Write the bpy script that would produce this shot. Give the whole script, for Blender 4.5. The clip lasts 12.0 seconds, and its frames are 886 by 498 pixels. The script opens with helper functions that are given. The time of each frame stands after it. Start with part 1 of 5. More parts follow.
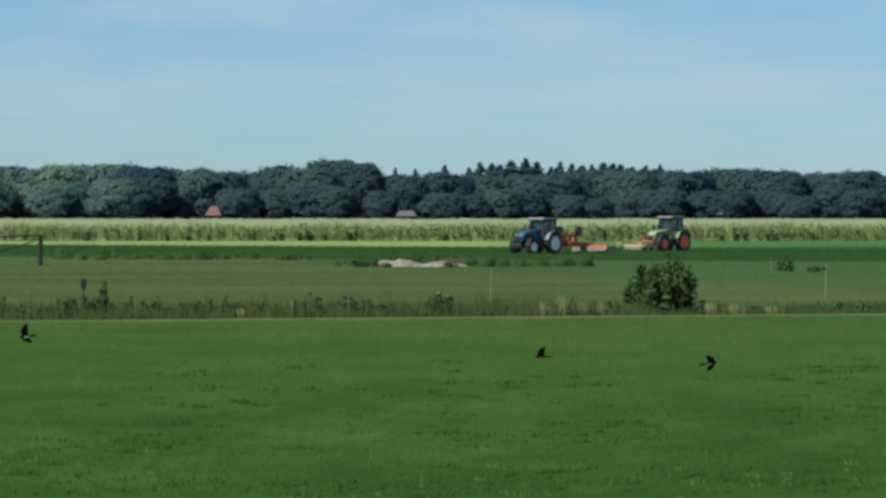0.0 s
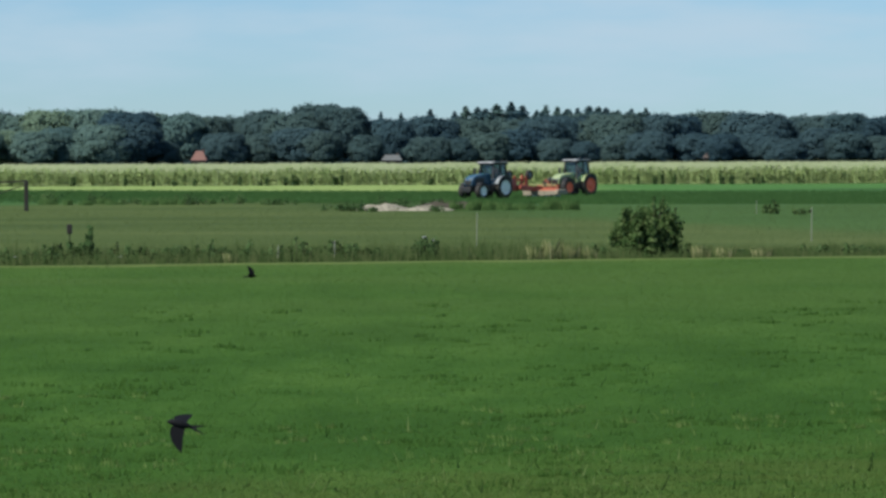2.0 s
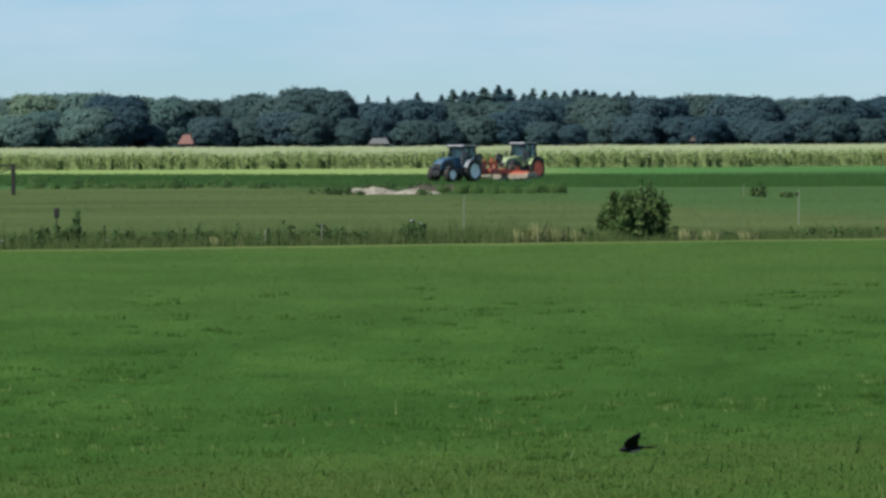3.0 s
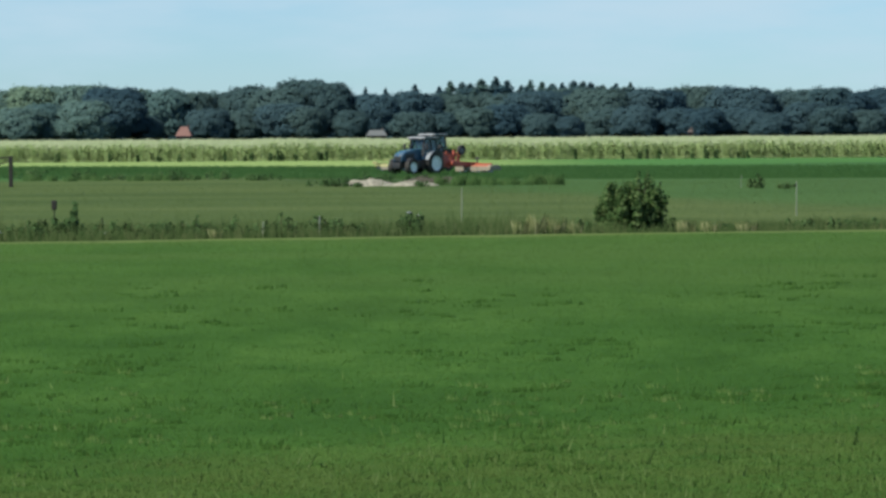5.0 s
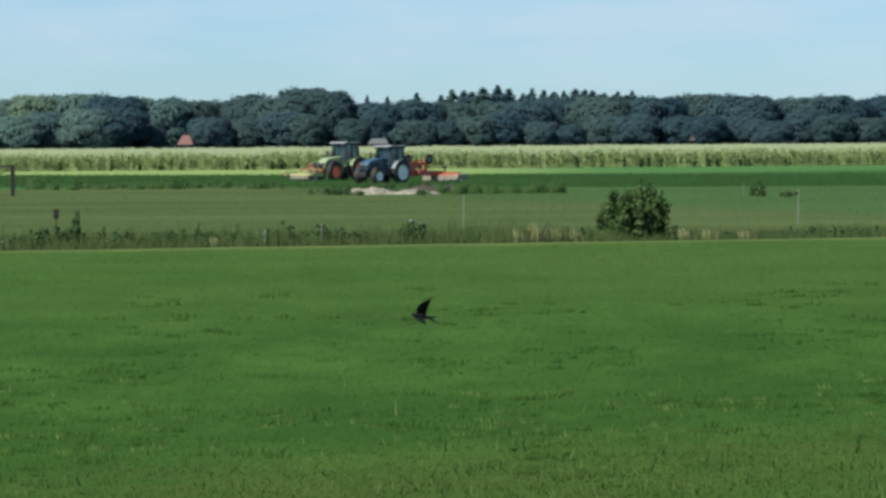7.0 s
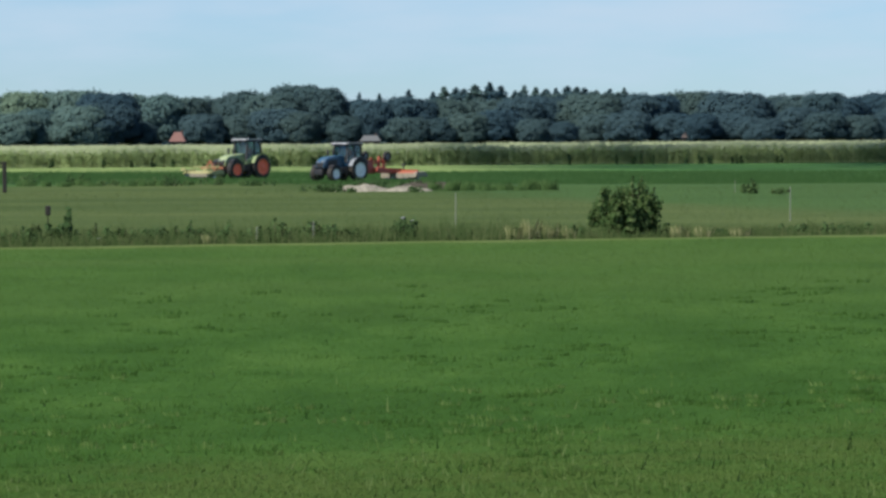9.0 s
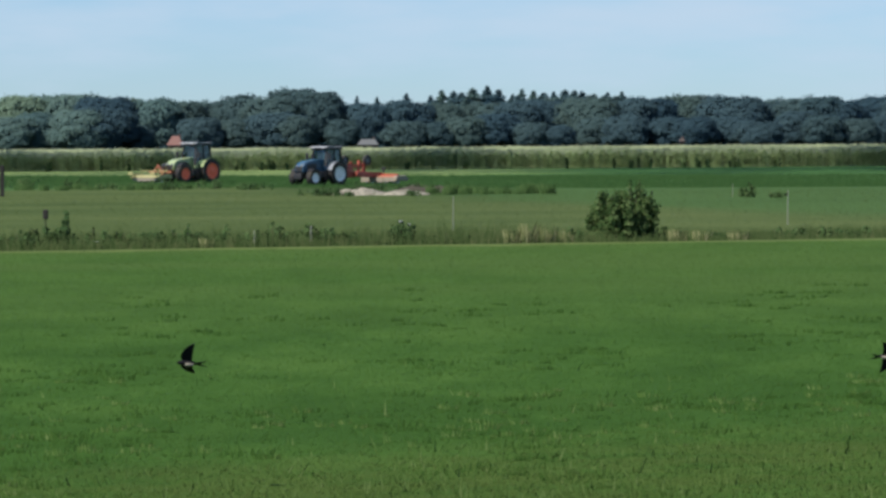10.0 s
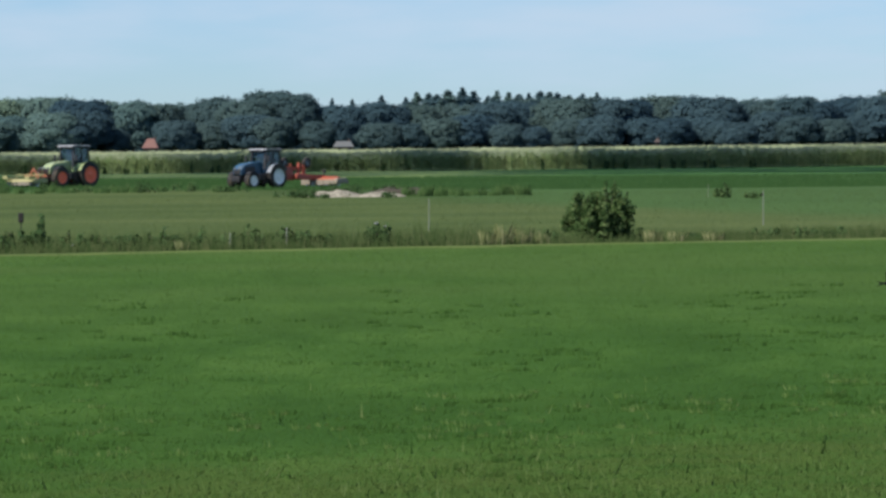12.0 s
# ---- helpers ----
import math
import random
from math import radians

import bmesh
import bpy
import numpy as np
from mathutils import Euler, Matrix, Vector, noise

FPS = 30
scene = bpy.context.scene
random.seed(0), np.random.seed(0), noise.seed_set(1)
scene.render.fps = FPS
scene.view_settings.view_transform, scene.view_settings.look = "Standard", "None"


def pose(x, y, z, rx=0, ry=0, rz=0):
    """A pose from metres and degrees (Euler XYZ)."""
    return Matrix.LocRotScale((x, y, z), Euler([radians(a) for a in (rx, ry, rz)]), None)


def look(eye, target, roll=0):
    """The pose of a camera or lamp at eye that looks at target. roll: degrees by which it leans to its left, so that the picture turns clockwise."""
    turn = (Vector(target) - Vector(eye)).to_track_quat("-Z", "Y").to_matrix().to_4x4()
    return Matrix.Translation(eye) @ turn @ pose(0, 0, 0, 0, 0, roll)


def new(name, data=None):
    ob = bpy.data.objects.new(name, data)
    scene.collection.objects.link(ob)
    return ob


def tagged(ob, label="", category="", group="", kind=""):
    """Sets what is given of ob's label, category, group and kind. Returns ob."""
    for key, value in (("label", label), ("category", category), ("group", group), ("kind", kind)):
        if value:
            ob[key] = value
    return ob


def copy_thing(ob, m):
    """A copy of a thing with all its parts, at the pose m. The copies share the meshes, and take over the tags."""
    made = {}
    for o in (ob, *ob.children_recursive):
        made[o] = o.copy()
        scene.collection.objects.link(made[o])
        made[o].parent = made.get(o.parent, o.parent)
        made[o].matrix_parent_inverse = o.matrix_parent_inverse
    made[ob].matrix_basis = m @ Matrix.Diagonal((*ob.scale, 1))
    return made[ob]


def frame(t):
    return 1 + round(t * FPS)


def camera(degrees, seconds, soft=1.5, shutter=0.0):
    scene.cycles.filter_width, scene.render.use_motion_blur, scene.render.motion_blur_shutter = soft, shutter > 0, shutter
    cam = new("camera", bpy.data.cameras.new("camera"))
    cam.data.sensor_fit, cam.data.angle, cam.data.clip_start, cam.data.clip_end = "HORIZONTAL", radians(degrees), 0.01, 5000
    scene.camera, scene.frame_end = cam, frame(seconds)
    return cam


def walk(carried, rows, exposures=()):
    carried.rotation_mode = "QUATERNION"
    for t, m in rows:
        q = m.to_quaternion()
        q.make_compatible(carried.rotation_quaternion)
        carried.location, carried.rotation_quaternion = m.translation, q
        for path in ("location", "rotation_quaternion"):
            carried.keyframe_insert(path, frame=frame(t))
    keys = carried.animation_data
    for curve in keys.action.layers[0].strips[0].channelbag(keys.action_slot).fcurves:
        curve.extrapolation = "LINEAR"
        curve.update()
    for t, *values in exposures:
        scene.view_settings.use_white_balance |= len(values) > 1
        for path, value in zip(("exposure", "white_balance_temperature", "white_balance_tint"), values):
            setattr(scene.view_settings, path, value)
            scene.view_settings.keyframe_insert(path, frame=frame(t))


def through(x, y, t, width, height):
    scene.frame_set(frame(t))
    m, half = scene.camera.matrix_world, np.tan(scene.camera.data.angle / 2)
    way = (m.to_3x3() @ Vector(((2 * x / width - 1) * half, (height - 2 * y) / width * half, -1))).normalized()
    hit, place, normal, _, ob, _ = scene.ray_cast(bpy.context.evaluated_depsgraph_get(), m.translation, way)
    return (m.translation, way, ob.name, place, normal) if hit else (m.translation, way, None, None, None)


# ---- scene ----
EYE = Vector((0.0, 0.0, 3.1))
LENS = 15.0
# seconds, pitch, yaw, roll in degrees
PATH = [
    (0.0, -0.577, -0.000, 0.000),
    (0.1, -0.915, -0.007, -0.012),
    (0.2, -1.181, -0.014, -0.024),
    (0.3, -1.314, -0.022, -0.035),
    (0.4, -1.412, -0.029, -0.047),
    (0.5, -1.465, -0.036, -0.059),
    (1.0, -1.263, -0.178, -0.133),
    (1.5, -1.396, -0.233, -0.113),
    (2.0, -1.530, -0.237, -0.208),
    (2.5, -1.628, -0.266, -0.197),
    (3.0, -1.815, -0.452, -0.284),
    (3.2, -1.966, -0.462, -0.317),
    (5.0, -1.955, -0.490, -0.355),
    (5.5, -2.056, -0.417, -0.374),
    (6.0, -2.097, -0.369, -0.491),
    (6.5, -1.766, -0.283, -0.426),
    (7.0, -1.813, -0.459, -0.406),
    (7.2, -1.757, -0.569, -0.391),
    (8.8, -1.875, -0.553, -0.304),
    (9.0, -1.864, -0.596, -0.363),
    (9.5, -1.725, -0.583, -0.301),
    (10.0, -1.801, -0.636, -0.376),
    (10.5, -1.679, -0.670, -0.329),
    (11.0, -1.729, -0.685, -0.331),
    (11.5, -1.717, -1.072, -0.547),
    (12.0, -1.776, -1.048, -0.591),
]


def aim(pitch, yaw, roll):
    p, y = radians(pitch), radians(yaw)
    way = Vector((-math.sin(y) * math.cos(p), math.cos(y) * math.cos(p), math.sin(p)))
    return look(EYE, EYE + way * 100, roll)


cam = camera(LENS, 12.0, soft=3.0)
walk(cam, [(t, aim(p, y, r)) for t, p, y, r in PATH],
     exposures=[(0, 0.22, 6500, 4), (0.5, 0.31, 6500, 3), (1.5, 0.33, 6500, 4), (2.3, 0.37, 6500, 9), (3.2, 0.43, 6500, 9), (4.8, 0.49, 6500, 5), (5.5, 0.50, 6500, 5), (7.0, 0.50, 6500, 7), (9.5, 0.47, 6500, 13), (12, 0.46, 6500, 14)])

# ---- light ----
SUN_EL, SUN_AZ = 52.0, -118.0          # degrees; azimuth from +y towards +x
world = bpy.data.worlds.new("sky")
scene.world = world
world.use_nodes = True
wn, wl = world.node_tree.nodes, world.node_tree.links
sky = wn.new("ShaderNodeTexSky")
sky.sky_type, sky.sun_disc = "NISHITA", False
sky.sun_elevation, sky.sun_rotation = radians(SUN_EL), radians(SUN_AZ)
sky.air_density, sky.dust_density, sky.ozone_density = 1.0, 0.1, 4.0
coord = wn.new("ShaderNodeTexCoord")
stretch = wn.new("ShaderNodeMapping")
stretch.inputs["Scale"].default_value = (7.0, 7.0, 34.0)
wl.new(coord.outputs["Generated"], stretch.inputs["Vector"])
puff = wn.new("ShaderNodeTexNoise")
puff.inputs["Scale"].default_value, puff.inputs["Detail"].default_value, puff.inputs["Roughness"].default_value = 1.3, 6.0, 0.55
wl.new(stretch.outputs["Vector"], puff.inputs["Vector"])
cover = wn.new("ShaderNodeMapRange")
cover.interpolation_type = "SMOOTHSTEP"
for key, value in (("From Min", 0.36), ("From Max", 0.74), ("To Min", 0.10), ("To Max", 0.85)):
    cover.inputs[key].default_value = value
wl.new(puff.outputs["Fac"], cover.inputs["Value"])
veil = wn.new("ShaderNodeMix")
veil.data_type = "RGBA"
veil.inputs[7].default_value = (4.75, 6.15, 7.4, 1)
wl.new(cover.outputs["Result"], veil.inputs[0])
tone = wn.new("ShaderNodeMix")
tone.data_type, tone.blend_type = "RGBA", "MULTIPLY"
tone.inputs[0].default_value = 1.0
tone.inputs[7].default_value = (0.58, 0.83, 1.17, 1)
wl.new(sky.outputs["Color"], tone.inputs[6])
wl.new(tone.outputs[2], veil.inputs[6])
wl.new(veil.outputs[2], wn["Background"].inputs["Color"])
wn["Background"].inputs["Strength"].default_value = 0.08

sun = new("sun", bpy.data.lights.new("sun", "SUN"))
sun.data.energy, sun.data.angle, sun.data.color = 5.0, radians(0.6), (1.0, 0.95, 0.86)
a, e = radians(SUN_AZ), radians(SUN_EL)
sun.matrix_world = look(Vector((math.sin(a) * math.cos(e), math.cos(a) * math.cos(e), math.sin(e))) * 50, (0, 0, 0))


# ---- materials ----
def material(name, build):
    m = bpy.data.materials.new(name)
    m.use_nodes = True
    build(m.node_tree.nodes, m.node_tree.links, m.node_tree.nodes["Principled BSDF"])
    return m


def ramp(n, stops):
    r = n.new("ShaderNodeValToRGB")
    els = r.color_ramp.elements
    while len(els) < len(stops):
        els.new(0.5)
    for el, (p, c) in zip(els, stops):
        el.position, el.color = p, (*c, 1)
    return r


def noise_of(n, l, scale, detail=4, stretch=None, space="Position", rough=0.55):
    """A noise texture in world or object space, in metres."""
    if space == "Position":
        src = n.new("ShaderNodeNewGeometry").outputs["Position"]
    else:
        src = n.new("ShaderNodeTexCoord").outputs["Object"]
    if stretch:
        mp = n.new("ShaderNodeMapping")
        mp.inputs["Scale"].default_value = stretch
        l.new(src, mp.inputs["Vector"])
        src = mp.outputs["Vector"]
    t = n.new("ShaderNodeTexNoise")
    t.inputs["Scale"].default_value, t.inputs["Detail"].default_value, t.inputs["Roughness"].default_value = scale, detail, rough
    l.new(src, t.inputs["Vector"])
    return t.outputs["Fac"]


def mix(n, l, fac, a, b, mode="MIX"):
    m = n.new("ShaderNodeMix")
    m.data_type, m.blend_type = "RGBA", mode
    for socket, value in ((m.inputs[0], fac), (m.inputs[6], a), (m.inputs[7], b)):
        if isinstance(value, (int, float)):
            socket.default_value = value
        elif isinstance(value, tuple):
            socket.default_value = (*value, 1)
        else:
            l.new(value, socket)
    return m.outputs[2]


def sums(n, l, op, a, b):
    m = n.new("ShaderNodeMath")
    m.operation = op
    for socket, value in ((m.inputs[0], a), (m.inputs[1], b)):
        if isinstance(value, (int, float)):
            socket.default_value = value
        else:
            l.new(value, socket)
    return m.outputs[0]


def step(n, l, value, lo, hi):
    r = n.new("ShaderNodeMapRange")
    r.interpolation_type = "SMOOTHSTEP"
    r.inputs["From Min"].default_value, r.inputs["From Max"].default_value = lo, hi
    l.new(value, r.inputs["Value"])
    return r.outputs["Result"]


def bump(n, l, b, height, strength, distance=0.05):
    k = n.new("ShaderNodeBump")
    k.inputs["Strength"].default_value, k.inputs["Distance"].default_value = strength, distance
    l.new(height, k.inputs["Height"])
    l.new(k.outputs["Normal"], b.inputs["Normal"])


def paint(name, colour, rough=0.4, metal=0.0, dirt=(0.16, 0.13, 0.08), amount=0.5, coat=0.0):
    """Painted or cast surface with dust and small scuffs."""
    def build(n, l, b):
        big = step(n, l, noise_of(n, l, 1.6, 5, space="Object"), 0.45, 0.75)
        fine = step(n, l, noise_of(n, l, 14, 4, space="Object"), 0.4, 0.8)
        c = mix(n, l, sums(n, l, "MULTIPLY", big, amount), colour, dirt)
        c = mix(n, l, sums(n, l, "MULTIPLY", fine, 0.25), c, tuple(v * 0.6 for v in colour))
        l.new(c, b.inputs["Base Color"])
        b.inputs["Metallic"].default_value = metal
        l.new(sums(n, l, "ADD", sums(n, l, "MULTIPLY", big, 0.3), rough), b.inputs["Roughness"])
        b.inputs["Coat Weight"].default_value = coat
        bump(n, l, b, noise_of(n, l, 30, 3, space="Object"), 0.15, 0.01)
    return material(name, build)


def drier(n, l):
    """Share of drier grass: grows towards the verge, broken up in wide drifts."""
    xyz = n.new("ShaderNodeSeparateXYZ")
    l.new(n.new("ShaderNodeNewGeometry").outputs["Position"], xyz.inputs[0])
    far = step(n, l, xyz.outputs["Y"], 42.0, 88.0)
    drift = step(n, l, noise_of(n, l, 0.09, 5, (0.5, 1.2, 1), rough=0.6), 0.36, 0.60)
    return sums(n, l, "MULTIPLY", sums(n, l, "MULTIPLY", far, sums(n, l, "ADD", sums(n, l, "MULTIPLY", drift, 0.6), 0.4)), 0.85)


def foliage(name, low, mid, high, patch=0.0, patch_colour=(0.1, 0.1, 0.04), scale=0.4, through=0.25, tree=False, streak=None, olive=None):
    """Leaves and blades: colour varies from island to island and in larger patches."""
    def build(n, l, b):
        g = n.new("ShaderNodeNewGeometry")
        r = ramp(n, [(0.0, low), (0.5, mid), (1.0, high)])
        l.new(g.outputs["Random Per Island"], r.inputs["Fac"])
        c = r.outputs["Color"]
        if tree:
            o = n.new("ShaderNodeObjectInfo")
            t = ramp(n, [(0.0, (0.70, 0.78, 0.88)), (0.5, (1.0, 1.0, 1.0)), (1.0, (1.38, 1.26, 1.0))])
            l.new(o.outputs["Random"], t.inputs["Fac"])
            c = mix(n, l, 1.0, c, t.outputs["Color"], "MULTIPLY")
        if patch:
            c = mix(n, l, sums(n, l, "MULTIPLY", step(n, l, noise_of(n, l, scale, 6, streak, rough=0.65), 0.45, 0.7), patch), c, patch_colour)
        if olive:                              # drier, paler sward towards the verge
            c = mix(n, l, drier(n, l), c, olive)
        l.new(c, b.inputs["Base Color"])
        b.inputs["Roughness"].default_value = 0.8
        b.inputs["Specular IOR Level"].default_value = 0.03
        tr = n.new("ShaderNodeBsdfTranslucent")
        l.new(c, tr.inputs["Color"])
        ms = n.new("ShaderNodeMixShader")
        ms.inputs[0].default_value = through
        l.new(b.outputs[0], ms.inputs[1])
        l.new(tr.outputs[0], ms.inputs[2])
        l.new(ms.outputs[0], n["Material Output"].inputs["Surface"])
    return material(name, build)


def ground_nodes(n, l, b):
    """Mown lawn, rough verge, dry meadow, lush field strips and bare soil, band after band away from the eye."""
    g = n.new("ShaderNodeNewGeometry")
    xyz = n.new("ShaderNodeSeparateXYZ")
    l.new(g.outputs["Position"], xyz.inputs[0])
    x, y = xyz.outputs["X"], xyz.outputs["Y"]
    wob = sums(n, l, "MULTIPLY", sums(n, l, "SUBTRACT", noise_of(n, l, 0.25, 4), 0.5), 3.0)
    wob2 = sums(n, l, "MULTIPLY", sums(n, l, "SUBTRACT", noise_of(n, l, 0.035, 5), 0.5), 70.0)
    near = sums(n, l, "ADD", sums(n, l, "SUBTRACT", y, sums(n, l, "MULTIPLY", x, 0.27)), wob)
    far = sums(n, l, "ADD", y, wob2)
    # lawn
    lawn = ramp(n, [(0.36, (0.0235, 0.060, 0.0122)), (0.5, (0.033, 0.079, 0.0160)), (0.62, (0.047, 0.099, 0.021))])
    l.new(noise_of(n, l, 0.34, 7, (1.0, 0.42, 1), rough=0.72), lawn.inputs["Fac"])
    fine = step(n, l, noise_of(n, l, 6.0, 4, (1.0, 0.7, 1)), 0.35, 0.7)
    c = mix(n, l, sums(n, l, "MULTIPLY", fine, 0.35), lawn.outputs["Color"], (0.028, 0.072, 0.008))
    c = mix(n, l, drier(n, l), c, (0.048, 0.090, 0.0215))
    edge = sums(n, l, "ADD", sums(n, l, "SUBTRACT", y, sums(n, l, "MULTIPLY", x, 0.6)), wob)
    # a darker, thicker drift beyond the worn part, then the worn part itself
    thick = sums(n, l, "MULTIPLY", step(n, l, edge, 33.5, 36.0), sums(n, l, "SUBTRACT", 1.0, step(n, l, edge, 38.5, 43.0)))
    c = mix(n, l, sums(n, l, "MULTIPLY", thick, sums(n, l, "MULTIPLY", step(n, l, noise_of(n, l, 0.35, 5, (0.6, 1, 1)), 0.36, 0.58), 0.65)), c, (0.023, 0.060, 0.0115))
    worn = sums(n, l, "MULTIPLY", step(n, l, noise_of(n, l, 0.7, 6, (0.6, 1, 1), rough=0.7), 0.30, 0.62), sums(n, l, "SUBTRACT", 1.0, step(n, l, edge, 31.0, 35.5)))
    c = mix(n, l, sums(n, l, "MULTIPLY", worn, 0.65), c, (0.056, 0.082, 0.020))
    # meadow
    dry = ramp(n, [(0.32, (0.042, 0.066, 0.023)), (0.5, (0.056, 0.082, 0.028)), (0.70, (0.074, 0.098, 0.036))])
    l.new(noise_of(n, l, 0.11, 7, (0.35, 1.0, 1), rough=0.65), dry.inputs["Fac"])
    c = mix(n, l, sums(n, l, "MULTIPLY", step(n, l, near, 99.9, 101.2), 0.8), c, (0.098, 0.130, 0.042))
    c = mix(n, l, step(n, l, near, 101.6, 102.4), c, dry.outputs["Color"])
    # lush grass on the far part of the meadow
    lush = ramp(n, [(0.3, (0.036, 0.074, 0.024)), (0.7, (0.048, 0.092, 0.030))])
    l.new(noise_of(n, l, 0.05, 5, (0.4, 1.0, 1)), lush.inputs["Fac"])
    c = mix(n, l, step(n, l, sums(n, l, "ADD", far, sums(n, l, "MULTIPLY", x, 3.2)), 182.0, 218.0), c, mix(n, l, step(n, l, x, -8.0, 12.0), (0.030, 0.056, 0.018), lush.outputs["Color"]))
    # uncut dark strip, then the sun-painted stubble strip before the maize
    dark = ramp(n, [(0.3, (0.026, 0.068, 0.022)), (0.7, (0.044, 0.102, 0.032))])
    l.new(noise_of(n, l, 0.08, 5, (0.3, 1.0, 1)), dark.inputs["Fac"])
    c = mix(n, l, step(n, l, sums(n, l, "SUBTRACT", far, sums(n, l, "MULTIPLY", x, 0.6)), 243.0, 254.0), c, dark.outputs["Color"])
    # the left part's patch of sun on the stubble is put into the colour
    c = mix(n, l, step(n, l, sums(n, l, "ADD", far, sums(n, l, "MULTIPLY", x, -0.5)), 312.0, 330.0), c, mix(n, l, step(n, l, x, 0.0, 24.0), (0.17, 0.235, 0.080), (0.052, 0.125, 0.036)))
    c = mix(n, l, step(n, l, y, 402.0, 404.0), c, (0.06, 0.045, 0.028))
    c = mix(n, l, step(n, l, y, 830.0, 860.0), c, (0.03, 0.05, 0.02))
    l.new(c, b.inputs["Base Color"])
    b.inputs["Roughness"].default_value = 1.0
    b.inputs["Specular IOR Level"].default_value = 0.02
    bump(n, l, b, noise_of(n, l, 9.0, 6), 0.7, 0.06)


GROUND = material("field", ground_nodes)


def bark_nodes(n, l, b):
    l.new(mix(n, l, noise_of(n, l, 3, 5, (1, 1, 0.2)), (0.03, 0.024, 0.018), (0.11, 0.09, 0.07)), b.inputs["Base Color"])
    b.inputs["Roughness"].default_value = 0.9


BARK = material("bark", bark_nodes)
LAWN = foliage("lawn_blades", (0.0340, 0.081, 0.0165), (0.036, 0.084, 0.0170), (0.039, 0.088, 0.0180), 1.0, (0.0245, 0.061, 0.0125), 0.42, 0.5, streak=(1.0, 0.42, 1.0), olive=(0.048, 0.090, 0.0215))
DRY = foliage("dry_blades", (0.046, 0.083, 0.019), (0.055, 0.090, 0.022), (0.076, 0.108, 0.033), 0.7, (0.040, 0.088, 0.018), 0.45, 0.45, streak=(0.5, 1.0, 1.0))
TUFT = foliage("tuft_blades", (0.027, 0.069, 0.014), (0.033, 0.079, 0.016), (0.043, 0.095, 0.020), through=0.4)
STRAW = foliage("straw_blades", (0.052, 0.110, 0.024), (0.072, 0.130, 0.034), (0.120, 0.175, 0.062), through=0.4)
VERGE = foliage("verge_blades", (0.034, 0.064, 0.021), (0.048, 0.083, 0.028), (0.105, 0.125, 0.056), 0.6, (0.040, 0.080, 0.024), 0.35, 0.4)
MEADOW = foliage("meadow_blades", (0.056, 0.085, 0.029), (0.060, 0.089, 0.031), (0.067, 0.096, 0.034), 1.0, (0.045, 0.078, 0.025), 0.10, 0.4, streak=(0.35, 1.0, 1.0))
LUSH = foliage("lush_blades", (0.027, 0.072, 0.023), (0.034, 0.082, 0.026), (0.044, 0.096, 0.031), 0.8, (0.034, 0.084, 0.026), 0.05, 0.4, streak=(0.25, 1.0, 1.0))
WEED = foliage("weed_leaves", (0.036, 0.074, 0.027), (0.050, 0.094, 0.035), (0.072, 0.120, 0.046), through=0.4)
# the weed leaf colours again, about a third brighter
WEED_LIGHTER = foliage("lighter_weed_leaves", (0.052, 0.100, 0.036), (0.070, 0.124, 0.045), (0.096, 0.150, 0.058), through=0.4)
TUSSOCK = foliage("tussock_blades", (0.090, 0.120, 0.046), (0.165, 0.190, 0.085), (0.28, 0.290, 0.155), through=0.5)
RUSH = foliage("rush_blades", (0.040, 0.088, 0.028), (0.054, 0.108, 0.035), (0.080, 0.135, 0.050), through=0.5)
BUSH = foliage("bush_leaves", (0.034, 0.070, 0.022), (0.060, 0.110, 0.036), (0.130, 0.185, 0.072), through=0.5)
MAIZE = foliage("maize_leaves", (0.21, 0.32, 0.120), (0.36, 0.49, 0.200), (0.47, 0.58, 0.290), 0.35, (0.29, 0.42, 0.150), 0.12, 0.55)
TASSEL = foliage("maize_tassels", (0.29, 0.365, 0.205), (0.345, 0.41, 0.245), (0.42, 0.47, 0.315), through=0.5)
# far wood: distance haze is put into the leaf colours as extra blue
LEAF_DARK_HAZED = foliage("tree_leaves", (0.056, 0.102, 0.118), (0.061, 0.110, 0.125), (0.068, 0.118, 0.131), through=0.5, tree=True)
# paler copy: sun on the left-hand crowns is put into the colour
LEAF_SUNLIT = foliage("sunlit_hazed_leaves", (0.098, 0.165, 0.150), (0.108, 0.178, 0.160), (0.120, 0.192, 0.168), through=0.45, tree=True)
LEAF_OLIVE_HAZED = foliage("hazed_olive_leaves", (0.066, 0.114, 0.116), (0.072, 0.122, 0.122), (0.080, 0.130, 0.126), through=0.5, tree=True)
NEEDLE_HAZED = foliage("hazed_needles", (0.068, 0.128, 0.142), (0.078, 0.142, 0.156), (0.090, 0.158, 0.170), through=0.45, tree=True)


# ---- building helpers ----
def smooth(v, lo, hi):
    t = min(1.0, max(0.0, (v - lo) / (hi - lo)))
    return t * t * (3 - 2 * t)


def ground_z(x, y):
    """The field is flat but for a gentle fall to the right where the mowers work and a shallow ditch along the verge."""
    wide = 1 - smooth(abs(x), 45, 80)
    line = y - 253 - 0.78 * x
    field = smooth(y, 225, 243) * (1 - smooth(y, 290, 335)) * wide * (0.08 * smooth(line, 3, 14) - 0.05 - 0.0085 * x)
    edge = y - 102 - 0.27 * x
    ditch = -0.22 * smooth(edge, 1.0, 3.0) * (1 - smooth(edge, 4.5, 7.0)) * wide
    return field + ditch


def from_arrays(name, verts, faces, mat, smooth_faces=False):
    me = bpy.data.meshes.new(name)
    me.from_pydata(verts, [], faces)
    me.materials.append(mat)
    if smooth_faces:
        me.shade_smooth()
    return me


